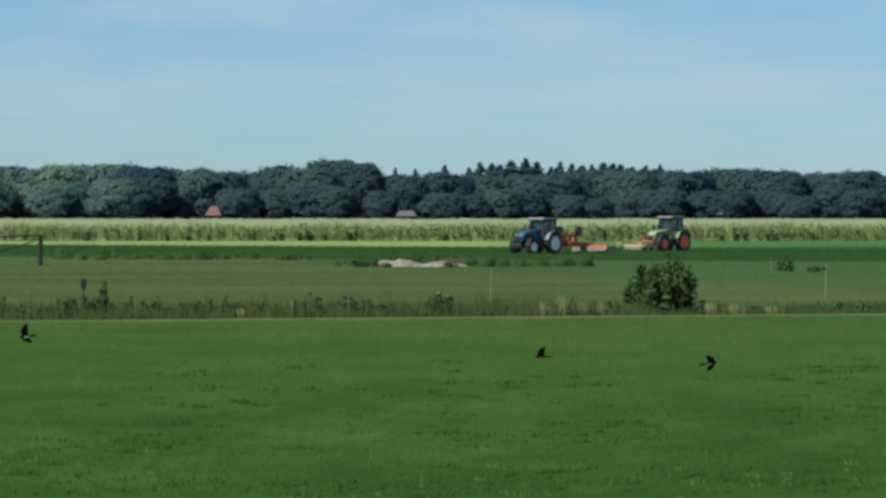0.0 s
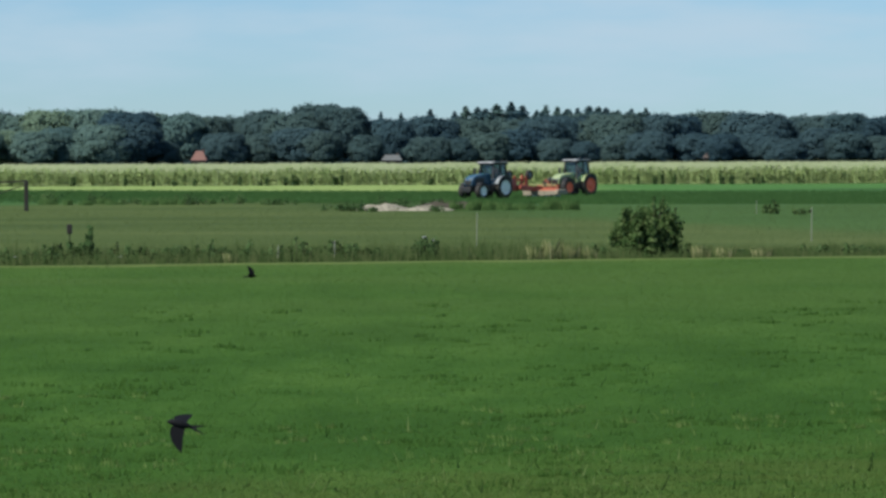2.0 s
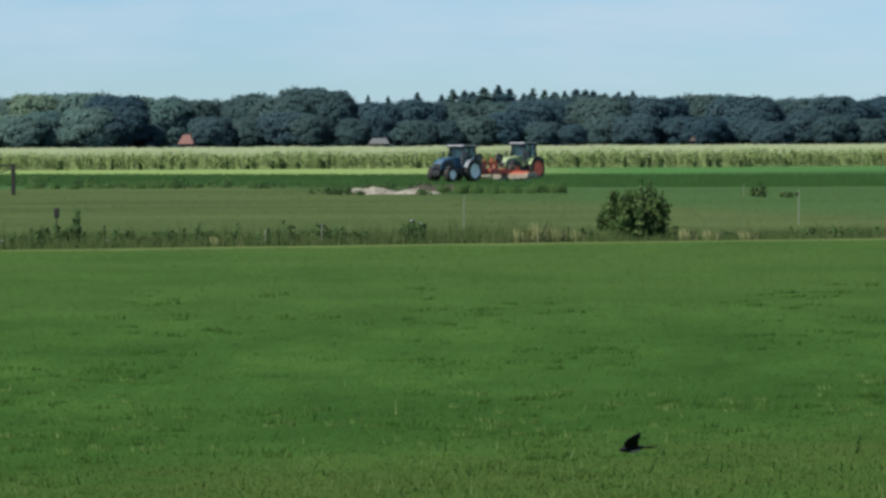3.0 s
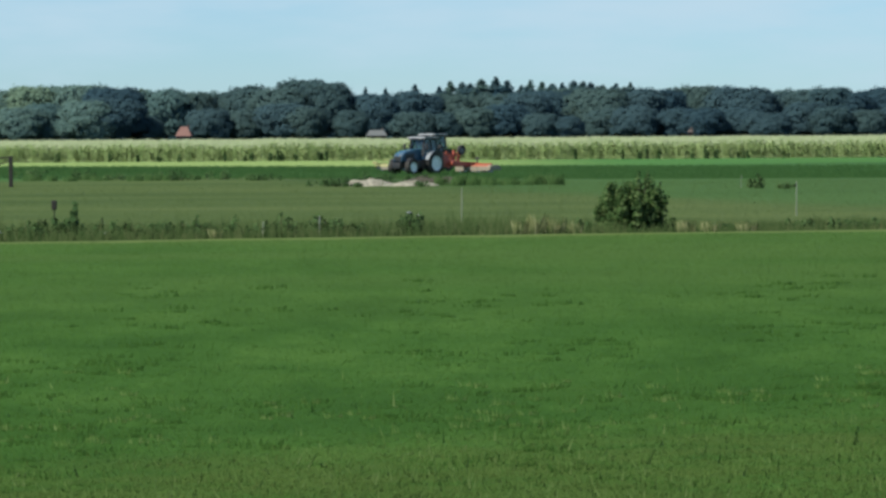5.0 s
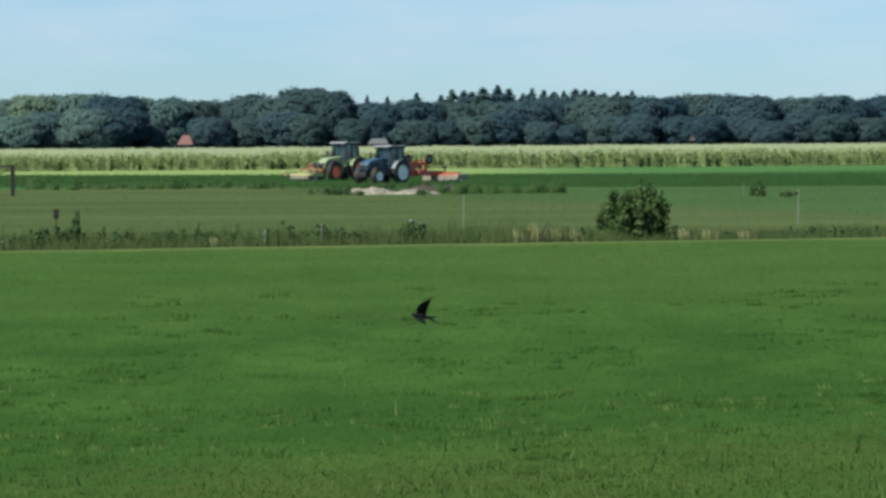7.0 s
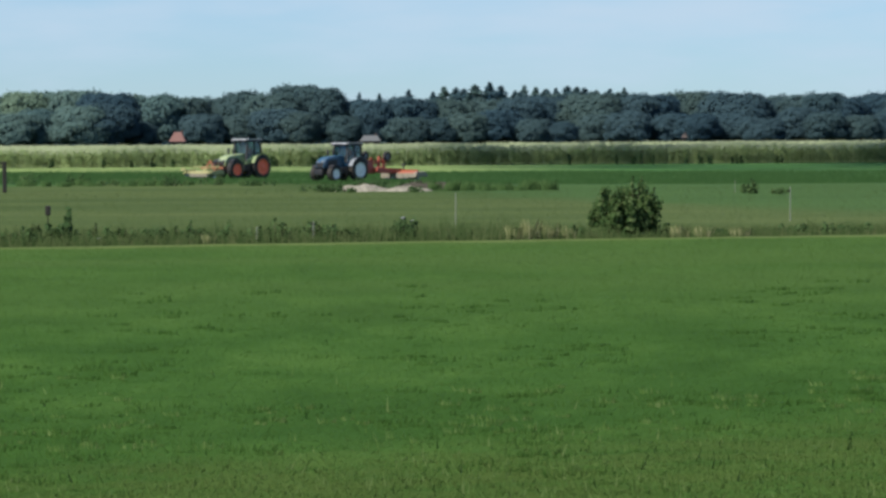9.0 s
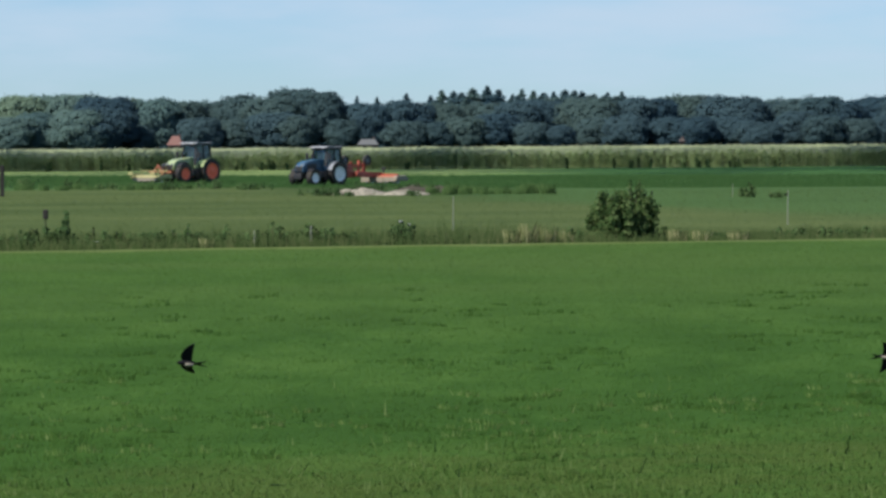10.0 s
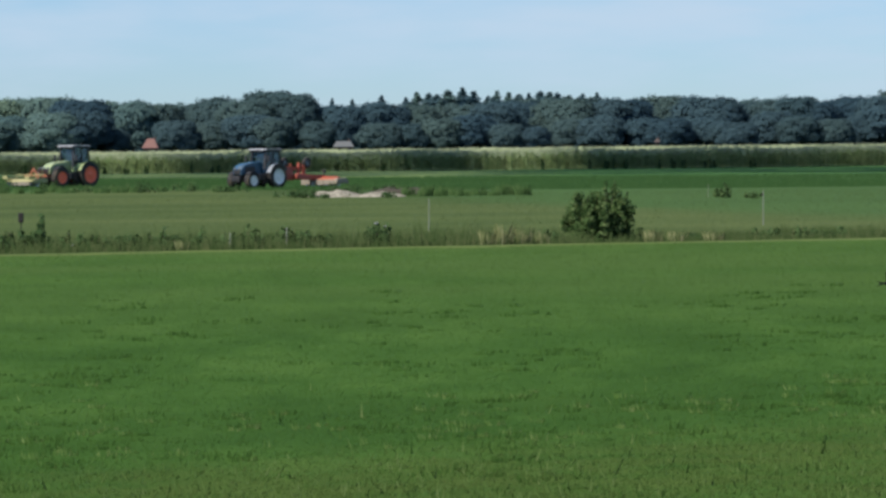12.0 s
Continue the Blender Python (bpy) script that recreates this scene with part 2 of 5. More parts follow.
def quick_mesh(name, verts, size, mat, normals=None):
    """A mesh of separate triangles or quads from an array (faces * size, 3)."""
    verts = np.asarray(verts, dtype=np.float32).reshape(-1, 3)
    me = bpy.data.meshes.new(name)
    count = len(verts)
    me.vertices.add(count)
    me.vertices.foreach_set("co", verts.ravel())
    me.loops.add(count)
    me.loops.foreach_set("vertex_index", np.arange(count, dtype=np.int32))
    me.polygons.add(count // size)
    me.polygons.foreach_set("loop_start", np.arange(0, count, size, dtype=np.int32))
    me.polygons.foreach_set("loop_total", np.full(count // size, size, dtype=np.int32))
    me.update(calc_edges=True)
    me.materials.append(mat)
    if normals is not None:              # soft leaf shading, one direction a leaf
        n = np.asarray(normals, dtype=np.float64)
        n /= np.linalg.norm(n, axis=1)[:, None]
        me.shade_smooth()
        me.normals_split_custom_set_from_vertices(np.repeat(n, size, axis=0))
    return me


def part(name, bm, mat, parent, label="", soft=None):
    """Links a bmesh as one mesh object under a thing or a part."""
    me = bpy.data.meshes.new(name)
    bmesh.ops.recalc_face_normals(bm, faces=bm.faces)
    bm.to_mesh(me)
    bm.free()
    me.materials.append(mat)
    if soft:
        me.shade_smooth()
        me.set_sharp_from_angle(angle=radians(soft))
    ob = new(name, me)
    ob.parent = parent
    if label:
        ob["label"] = label
    return ob


def thing(name, label, category, group="", kind=""):
    ob = new(name)
    ob.empty_display_size = 0.3
    return tagged(ob, label, category, group, kind)


def box(bm, lo, hi, turn=None, bevel=0.0):
    c = [(a + b) / 2 for a, b in zip(lo, hi)]
    s = [abs(b - a) for a, b in zip(lo, hi)]
    m = Matrix.Translation(c) @ (turn or Matrix()) @ Matrix.Diagonal((*s, 1))
    made = bmesh.ops.create_cube(bm, size=1.0, matrix=m)
    if bevel:
        edges = {e for v in made["verts"] for e in v.link_edges}
        bmesh.ops.bevel(bm, geom=list(edges), offset=bevel, segments=2, affect="EDGES", profile=0.6)


def rod(bm, p0, p1, r0, r1=None, seg=10):
    p0, p1 = Vector(p0), Vector(p1)
    m = Matrix.Translation((p0 + p1) / 2) @ (p1 - p0).to_track_quat("Z", "Y").to_matrix().to_4x4()
    bmesh.ops.create_cone(bm, cap_ends=True, segments=seg, radius1=r0, radius2=r0 if r1 is None else r1, depth=(p1 - p0).length, matrix=m)


def beam(bm, p0, p1, w, h):
    """A square tube from p0 to p1."""
    p0, p1 = Vector(p0), Vector(p1)
    m = Matrix.Translation((p0 + p1) / 2) @ (p1 - p0).to_track_quat("X", "Z").to_matrix().to_4x4() @ Matrix.Diagonal(((p1 - p0).length, w, h, 1))
    bmesh.ops.create_cube(bm, size=1.0, matrix=m)


def slab(bm, outline, y0, y1, bevel=0.0):
    """A side outline in (x, z), pushed through from y0 to y1."""
    a = [bm.verts.new((x, y0, z)) for x, z in outline]
    b = [bm.verts.new((x, y1, z)) for x, z in outline]
    faces = [bm.faces.new(a), bm.faces.new(b[::-1])]
    for i in range(len(a)):
        j = (i + 1) % len(a)
        faces.append(bm.faces.new((a[i], b[i], b[j], a[j])))
    if bevel:
        edges = {e for f in faces for e in f.edges}
        bmesh.ops.bevel(bm, geom=list(edges), offset=bevel, segments=2, affect="EDGES", profile=0.6)


def turned(bm, outline, seg=36):
    """A round body about the y axis from an outline of (radius, y)."""
    rings = []
    for k in range(seg):
        a = 2 * math.pi * k / seg
        rings.append([bm.verts.new((r * math.cos(a), y, r * math.sin(a))) for r, y in outline])
    for k in range(seg):
        p, q = rings[k], rings[(k + 1) % seg]
        for i in range(len(outline) - 1):
            bm.faces.new((p[i], p[i + 1], q[i + 1], q[i]))


# ---- the ground ----
def grade(stops):
    out = []
    for lo, hi, stepsize in stops:
        out += list(np.arange(lo, hi, stepsize))
    return out + [stops[-1][1]]


gx = grade([(-4000, -400, 600), (-400, -60, 34), (-60, 60, 2.0), (60, 400, 34), (400, 4000, 600)])
gy = grade([(-600, 0, 100), (0, 96, 6), (96, 112, 0.8), (112, 232, 6), (232, 335, 3), (335, 1000, 35), (1000, 4900, 390)])
verts = [(x, y, ground_z(x, y)) for y in gy for x in gx]
w = len(gx)
faces = [(j * w + i, j * w + i + 1, (j + 1) * w + i + 1, (j + 1) * w + i) for j in range(len(gy) - 1) for i in range(w - 1)]
tagged(new("ground", from_arrays("ground", verts, faces, GROUND, True)), "flat green farmland of mown lawn, rough meadow and field strips", "ground", kind="structure")


def blades(name, label, count, ranges, power, height, width, mat, lean=0.45, edge=None, angles=(-9.5, 10.5)):
    """Grass: single bent blades scattered over a wedge of field, thinner with distance."""
    rng = np.random.default_rng(len(name))
    lo, hi = ranges
    u = rng.random(count)
    if abs(power) < 1e-6:
        d = lo * (hi / lo) ** u
    else:
        d = (lo ** power + u * (hi ** power - lo ** power)) ** (1 / power)
    x = d * np.tan(np.radians(rng.uniform(*angles, count)))
    if edge:
        d = d + edge * x
    if hi < 50:                                # the worn part ends on a slanting line
        keep = rng.random(count) < 1 - np.clip((d - 0.6 * x - 29.5) / 6.5, 0.0, 0.93)
        d, x, count = d[keep], x[keep], int(keep.sum())
    if lo < 90:
        keep = d < 100.9 + 0.27 * x + 0.8 * np.sin(x * 1.7) * np.sin(x * 0.63)
        d, x, count = d[keep], x[keep], int(keep.sum())
    z = np.array([ground_z(a, b) for a, b in zip(x, d)]) if lo > 90 else np.zeros(count)
    clump = 0.65 + 0.7 * np.array(np.sin(x * 2.1 + np.sin(d * 1.3) * 2) * np.sin(d * 1.7 + np.sin(x * 0.9) * 2)) ** 2
    h = height[0] + (height[1] - height[0]) * rng.random(count) ** 2.2 * clump
    if edge:                                   # the verge is shorter to the east
        h = h * (1 - 0.45 * np.clip((x - 2.0) / 8.0, 0.0, 1.0))
    wd = width * (0.6 + 0.8 * rng.random(count)) * d / lo
    t = rng.uniform(0, 2 * np.pi, count)
    lx, ly = np.cos(t) * h * lean * rng.random(count), np.sin(t) * h * lean * rng.random(count)
    s = rng.uniform(-0.6, 0.6, count)
    ox, oy = np.cos(s) * wd / 2, np.sin(s) * wd / 2
    v = np.empty((count, 3, 3))
    v[:, 0] = np.stack([x - ox, d - oy, z - 0.02], 1)
    v[:, 1] = np.stack([x + ox, d + oy, z - 0.02], 1)
    v[:, 2] = np.stack([x + lx, d + ly, z + h], 1)
    up = np.stack([lx / h * 0.35, ly / h * 0.35 - 0.1, np.ones(count)], 1)
    return tagged(new(name, quick_mesh(name, v, 3, mat, up)), label, "grass", kind="stuff")


blades("lawn_grass", "short mown green lawn grass with a few taller blades", 240000, (22, 104), 0.0, (0.009, 0.022), 0.013, LAWN, 2.2)
blades("dry_grass", "thin dry brownish grass in a worn part of the lawn", 60000, (22, 44), -3.0, (0.02, 0.055), 0.011, DRY, 1.8)
blades("seed_stalks", "sparse pale taller blades standing out of the lawn", 3000, (23, 47), 0.0, (0.06, 0.17), 0.013, STRAW, 0.9)
blades("verge_grass", "tall unmown grass and dry stalks along the lawn edge", 60000, (102.6, 109), 1.0, (0.16, 0.74), 0.022, VERGE, edge=0.27)
blades("meadow_grass", "dry brownish green rough meadow grass", 26000, (109, 215), 1.0, (0.02, 0.05), 0.05, MEADOW, 1.6)
blades("lush_grass", "uncut dark green field grass", 76000, (236, 318), 1.0, (0.10, 0.36), 0.05, LUSH)


def tufts(name, label, count, ranges, mat, seed, spread):
    """Grass tufts that stand out of the lawn, in loose drifts."""
    rng = np.random.default_rng(seed)
    lo, hi = ranges
    tx, ty = [], []
    while len(tx) < count:
        d = lo * (hi / lo) ** rng.random()
        x = d * math.tan(radians(rng.uniform(-9.5, 10.5)))
        drift = math.sin(d * 0.9 + 1.3 * math.sin(x * 0.35)) * math.sin(d * 0.37 + 0.6 * x) + 0.5 * math.sin(x * 1.1)
        lush = 0.9 * math.exp(-((d - 0.5 * x - 38.5) / 2.6) ** 2)
        if d < 99 + 0.27 * x and drift + lush > rng.uniform(-0.1, 1.5):
            tx.append(x)
            ty.append(d)
    n = 16
    x, d = np.repeat(tx, n), np.repeat(ty, n)
    big = np.repeat(rng.uniform(0.5, 1.2, count), n)
    m = count * n
    a, r = rng.uniform(0, 2 * np.pi, m), 0.09 * big * np.sqrt(rng.random(m))
    h = (0.03 + 0.06 * rng.random(m)) * big
    x, y = x + np.cos(a) * r * spread, d + np.sin(a) * r * 1.3
    wd = 0.007 * (0.6 + 0.8 * rng.random(m)) * np.maximum(1, d / 30)
    lx, ly = np.cos(a) * h * 0.8 * rng.random(m), np.sin(a) * h * 0.8 * rng.random(m)
    v = np.empty((m, 3, 3))
    v[:, 0] = np.stack([x - wd, y, np.full(m, -0.01)], 1)
    v[:, 1] = np.stack([x + wd, y, np.full(m, -0.01)], 1)
    v[:, 2] = np.stack([x + lx, y + ly, h], 1)
    up = np.stack([np.cos(a) * 0.5, np.sin(a) * 0.5 - 0.15, np.full(m, 0.8)], 1)
    tagged(new(name, quick_mesh(name, v, 3, mat, up)), label, "grass", kind="stuff")


tufts("dark_tufts", "darker green grass tufts scattered over the lawn", 520, (24, 72), TUFT, 81, 3.0)
tufts("pale_tufts", "pale yellowish grass tufts scattered over the lawn", 210, (23, 44), STRAW, 82, 1.4)


# ---- maize field ----
def maize_plants(name, label, xs, ys, tall, leaf_count, mat_leaf, mat_tassel, seed):
    """Maize plants: upright stalk, arching leaves and a pale tassel each."""
    rng = np.random.default_rng(seed)
    n = len(xs)
    h = tall * (0.76 + 0.4 * rng.random(n)) * (1 + 0.05 * np.sin(xs * 0.35) + 0.04 * np.sin(xs * 1.1 + ys))
    h = h * np.where(ys < 408, 1.11, 1.0)      # the edge rows stand taller in the light
    leaves = []
    for k in range(leaf_count):
        z0 = h * (0.12 + 0.75 * k / leaf_count)
        a = rng.uniform(0, 2 * np.pi, n)
        reach = 0.30 + 0.25 * rng.random(n)
        wd = 0.055 + 0.04 * rng.random(n)
        cx, cy = np.cos(a), np.sin(a)
        q = np.empty((n, 4, 3))
        q[:, 0] = np.stack([xs - cy * wd * 0.6, ys + cx * wd * 0.6, z0], 1)
        q[:, 1] = np.stack([xs + cx * reach * 0.6 - cy * wd, ys + cy * reach * 0.6 + cx * wd, z0 + 0.32], 1)
        q[:, 2] = np.stack([xs + cx * reach, ys + cy * reach, z0 + 0.14 + 0.1 * rng.random(n)], 1)
        q[:, 3] = np.stack([xs + cx * reach * 0.6 + cy * wd, ys + cy * reach * 0.6 - cx * wd, z0 + 0.26], 1)
        leaves.append(q)
    stalk = np.empty((n, 4, 3))
    stalk[:, 0] = np.stack([xs - 0.03, ys, np.zeros(n)], 1)
    stalk[:, 1] = np.stack([xs + 0.03, ys, np.zeros(n)], 1)
    stalk[:, 2] = np.stack([xs + 0.015, ys, h], 1)
    stalk[:, 3] = np.stack([xs - 0.015, ys, h], 1)
    leaves.append(stalk)
    blades_all = np.concatenate(leaves)
    soft = rng.normal(0, 0.35, (len(blades_all), 3)) + np.array([-0.2, -0.45, 0.8])
    field = tagged(new(name, quick_mesh(name, blades_all, 4, mat_leaf, soft)), label, "maize", kind="stuff")
    tops = []
    for k in range(3):
        a = rng.uniform(0, 2 * np.pi, n)
        q = np.empty((n, 3, 3))
        q[:, 0] = np.stack([xs - 0.07, ys, h - 0.08], 1)
        q[:, 1] = np.stack([xs + 0.07, ys, h - 0.08], 1)
        q[:, 2] = np.stack([xs + np.cos(a) * 0.14, ys + np.sin(a) * 0.14, h + 0.16 + 0.1 * rng.random(n)], 1)
        tops.append(q)
    tops = np.concatenate(tops)
    me = quick_mesh("tassels", tops, 3, mat_tassel, np.tile([-0.2, -0.3, 0.9], (len(tops), 1)))
    crown = new("tassels", me)
    crown.parent = field
    tagged(crown, "pale straw-coloured tassels", kind="stuff")
    return field


rng = np.random.default_rng(5)
mx, my = [], []
for row in range(7):                       # front rows, plant by plant
    x = np.arange(-82, 92, 0.21)
    gap = np.sin(x * 1.9 + 2 * np.sin(x * 0.37)) + np.sin(x * 4.3 + 1.7 * np.sin(x * 0.21)) + rng.normal(0, 0.5, len(x))
    x = x[gap < (0.9, 1.1, 1.3, 1.6)[row]] if row < 4 else x
    mx.append(x + rng.normal(0, 0.04, len(x)))
    my.append(np.full(len(x), 402.5 + 0.75 * row) + rng.normal(0, 0.05, len(x)))
for k in range(44000):                     # the rest of the crop, thinner
    d = 408 + 420 * rng.random() ** 1.4
    mx.append([d * math.tan(radians(rng.uniform(-10.5, 11.5)))])
    my.append([d])
maize_plants("maize_field", "tall ripening maize crop with pale tassels", np.concatenate(mx), np.concatenate(my), 1.9, 6, MAIZE, TASSEL, 6)


# ---- woods ----
def limb(bm, p0, p1, r0, r1):
    rod(bm, p0, p1, r0, r1, 7)


def leaf_quads(rng, centres, size, out=None):
    """Small leaf clumps as loose four-sided leaves that lie roughly across the direction out."""
    n = len(centres)
    c = rng.normal(0, 1, (n, 3))
    c /= np.linalg.norm(c, axis=1)[:, None]
    if out is not None:
        c = out + c * 0.35
    a = np.cross(c, rng.normal(0, 1, (n, 3)))
    a /= np.linalg.norm(a, axis=1)[:, None] + 1e-9
    b = np.cross(c, a)
    b /= np.linalg.norm(b, axis=1)[:, None] + 1e-9
    s = (size[0] + (size[1] - size[0]) * rng.random(n))[:, None]
    return np.stack([centres - a * s * 0.6, centres - b * s * 0.42, centres + a * s * 0.6, centres + b * s * 0.42], 1)


def lobe(rng, centre, radii, count, fill=0.7):
    """Points in the outer shell of an uneven ellipsoid, with their outward directions."""
    v = rng.normal(0, 1, (count, 3))
    v /= np.linalg.norm(v, axis=1)[:, None]
    rag = 1 + 0.16 * np.sin(v[:, 0] * 7 + centre[0]) * np.sin(v[:, 2] * 6 + centre[1]) + rng.normal(0, 0.09, count)
    r = (fill + (1 - fill) * rng.random(count) ** 0.5) * rag
    return np.asarray(centre) + v * r[:, None] * np.asarray(radii), v


def broadleaf(name, label, seed, height, spread, leaf_mat, count=19000, size=(0.46, 0.90), low=0.27, category="tree", group="", foot=0.26):
    """A tapered trunk with limbs and a crown of many leaf clumps in lobes."""
    rng = np.random.default_rng(seed)
    tree = thing(name, label, category, group)
    bm = bmesh.new()
    fork = height * 0.32
    limb(bm, (0, 0, -0.2), (0, 0, fork), height * 0.026, height * 0.018)
    lobes = []
    n = 10
    for k in range(n):
        a = k * 2.4 + rng.uniform(-0.4, 0.4)
        up = low + (0.92 - low) * ((k + 0.5) / n)
        wide = spread * 0.5 * math.sqrt(max(0.05, 1 - ((up - 0.45) / 0.6) ** 2)) * 0.72
        rad = height * rng.uniform(0.18, 0.25)
        c = (math.cos(a) * wide, math.sin(a) * wide, max(rad * 0.85, min(up * height, height - rad * 0.95)))
        lobes.append((c, (rad * 1.25, rad * 1.25, rad)))
        limb(bm, (0, 0, fork * rng.uniform(0.7, 1.0)), c, height * 0.011, height * 0.004)
    lobes.append(((rng.uniform(-1, 1), 0, height * 0.86), (height * 0.2, height * 0.2, height * 0.14)))
    part("trunk", bm, BARK, tree)
    per = count // len(lobes)
    shells = [lobe(rng, c, r, per, 0.62) for c, r in lobes]
    shells.append(lobe(rng, (0, 0, height * 0.54), (spread * 0.47, spread * 0.47, height * 0.405), count // 2, 0.80))
    pts, out = np.concatenate([p for p, v in shells]), np.concatenate([v for p, v in shells])
    keep = pts[:, 2] > height * foot * (1 + 0.3 * np.sin(pts[:, 0] * 0.9 + seed))
    whole = (pts[keep] - np.array([0, 0, height * 0.45])) / np.array([spread * 0.5, spread * 0.5, height * 0.5])
    soft = out[keep] * 0.4 + whole * 0.6 + np.array([0, 0, 0.3]) + rng.normal(0, 0.22, (int(keep.sum()), 3))
    crown = new("crown", quick_mesh("crown", leaf_quads(rng, pts[keep], size, out[keep]), 4, leaf_mat, soft))
    crown.parent = tree
    return tree


def conifer(name, label, seed, height, group=""):
    """A spruce: straight trunk, whorls of drooping boughs that shorten to the tip."""
    rng = np.random.default_rng(seed)
    tree = thing(name, label, "tree", group)
    bm = bmesh.new()
    limb(bm, (0, 0, -0.2), (0, 0, height), height * 0.014, 0.03)
    part("trunk", bm, BARK, tree)
    pts, sizes = [], []
    for z in np.arange(height * 0.3, height - 0.1, 0.38):
        reach = (height - z) * 0.22 + 0.15 + rng.uniform(-0.35, 0.45) * min(1.0, (height - z) / 4)
        for k in range(7):
            a = rng.uniform(0, 2 * math.pi)
            for f in (0.35, 0.7, 1.0):
                r = reach * f * rng.uniform(0.8, 1.1)
                pts.append((math.cos(a) * r, math.sin(a) * r, z - 0.3 * r * f + rng.uniform(-0.15, 0.15)))
                sizes.append(0.22 + 0.4 * min(1.0, (height - z) / 4))
    crown = new("crown", quick_mesh("crown", leaf_quads(rng, np.array(pts), (np.array(sizes), np.array(sizes) * 1.6)), 4, NEEDLE_HAZED))
    crown.parent = tree
    return tree


def placed(ob, x, y, size, turn):
    ob.matrix_basis = pose(x, y, ground_z(x, y), 0, 0, turn) @ Matrix.Diagonal((*size, 1))
    return ob


WOOD = "trees of the far wood"
DARK_LABEL = "dark green broadleaf tree in full leaf at the wood's edge, colour hazed"
SUNLIT_LABEL = "green broadleaf tree in full leaf at the wood's edge, coloured sunlit and hazed"
dark_models = [broadleaf("broadleaf_tree", DARK_LABEL, 20 + k, 15.0, 13.0 + k, LEAF_DARK_HAZED, group=WOOD) for k in range(4)]
sunlit_models = [broadleaf("broadleaf_tree", SUNLIT_LABEL, 40 + k, 15.0, 13.0 + k, LEAF_SUNLIT, group=WOOD) for k in range(2)]
olive_models = [broadleaf("broadleaf_tree", "olive green broadleaf tree in full leaf in the wood, colour hazed", 50 + k, 15.0, 13.0 + k, LEAF_OLIVE_HAZED, group=WOOD) for k in range(2)]
spruce_models = [conifer("spruce_tree", "dark pointed spruce rising above the wood, colour hazed", 60 + k, 18.0, "spruces above the wood") for k in range(3)]
used = set()


def plant(models, x, y, height, base, wide, rng):
    """The model itself at its first place, then copies."""
    ob = models[rng.integers(len(models))]
    turn = rng.uniform(0, 360)
    s = height / base
    size = (s * wide, s * wide, s)
    if ob.name in used:
        return copy_thing(ob, pose(x, y, 0, 0, 0, turn) @ Matrix.Diagonal((*size, 1)))
    used.add(ob.name)
    return placed(ob, x, y, size, turn)


# skyline of the wood: bearing in degrees, height in metres as seen at 950 m
SKYLINE = [(-9.5, 16.3), (-7.6, 16.1), (-7.1, 16.4), (-6.0, 16.6), (-5.2, 17.4), (-4.75, 16.4), (-4.35, 15.6), (-3.7, 14.7), (-3.3, 15.6),
           (-2.83, 16.5), (-2.35, 15.6), (-1.82, 18.1), (-1.38, 16.9), (-0.9, 14.9), (-0.2, 13.8), (1.1, 14.2), (3.0, 14.6), (3.8, 15.6),
           (4.3, 15.5), (4.86, 14.8), (5.6, 16.1), (6.3, 15.6), (6.9, 15.2), (7.5, 14.9), (8.8, 16.0), (11.0, 15.6)]
# spruces: bearing and height as seen at 985 m
SPRUCES = [(-0.81, 16.0), (-0.47, 15.7), (0.03, 17.8), (0.44, 16.0), (0.63, 18.2), (0.83, 18.1), (0.97, 17.5), (1.16, 18.9), (1.40, 19.6),
           (1.60, 18.3), (1.84, 17.3), (2.0, 18.6), (2.19, 18.0), (2.37, 17.8), (2.54, 18.3), (2.73, 18.8), (2.89, 18.5), (3.02, 18.2),
           (3.22, 17.6), (3.45, 18.2), (3.69, 18.1)]


def skyline(b):
    for (b0, h0), (b1, h1) in zip(SKYLINE, SKYLINE[1:]):
        if b0 <= b <= b1:
            return h0 + (h1 - h0) * (b - b0) / (b1 - b0)
    return 15.5


rng = np.random.default_rng(12)
for b in np.arange(-9.4, 10.8, 0.47):          # tall row behind
    b = b + rng.uniform(-0.1, 0.1)
    d = 955 + rng.uniform(-12, 12)
    h = skyline(b) * d / 950 * rng.uniform(0.965, 1.02)
    # pale picks the trees whose leaf colour is painted sunlit
    pale = (b < -5.5 or -4.7 < b < -3.6) and rng.random() < 0.9
    mid = rng.random() < (0.9 if -2.1 < b < -1.1 else 0.22)
    plant(sunlit_models if pale else olive_models if mid else dark_models, d * math.tan(radians(b)), d, h, 15.4, rng.uniform(0.9, 1.12), rng)
for b in np.arange(-9.4, 10.8, 0.55):          # lower, nearer row
    b = b + rng.uniform(-0.15, 0.15)
    if abs(b + 3.9) < 0.35 or abs(b + 0.62) < 0.3:
        continue                               # gaps where the farm buildings stand
    d = 925 + rng.uniform(-10, 10)
    h = skyline(b) * (rng.uniform(0.88, 0.98) if -5.5 < b < -4.6 else rng.uniform(0.55, 0.82))
    pale = b < -5.5 and rng.random() < 0.95
    mid = rng.random() < (0.7 if -2.0 < b < 0.6 else 0.18)
    plant(sunlit_models if pale else olive_models if mid else dark_models, d * math.tan(radians(b)), d, h, 16.2, rng.uniform(1.1, 1.4), rng)
for b, h in SPRUCES:
    d = 985 + rng.uniform(-8, 8)
    plant(spruce_models, d * math.tan(radians(b)), d, h + (1.3 if b < 2.3 else 0.7), 18.0, rng.uniform(1.2, 1.7), rng)
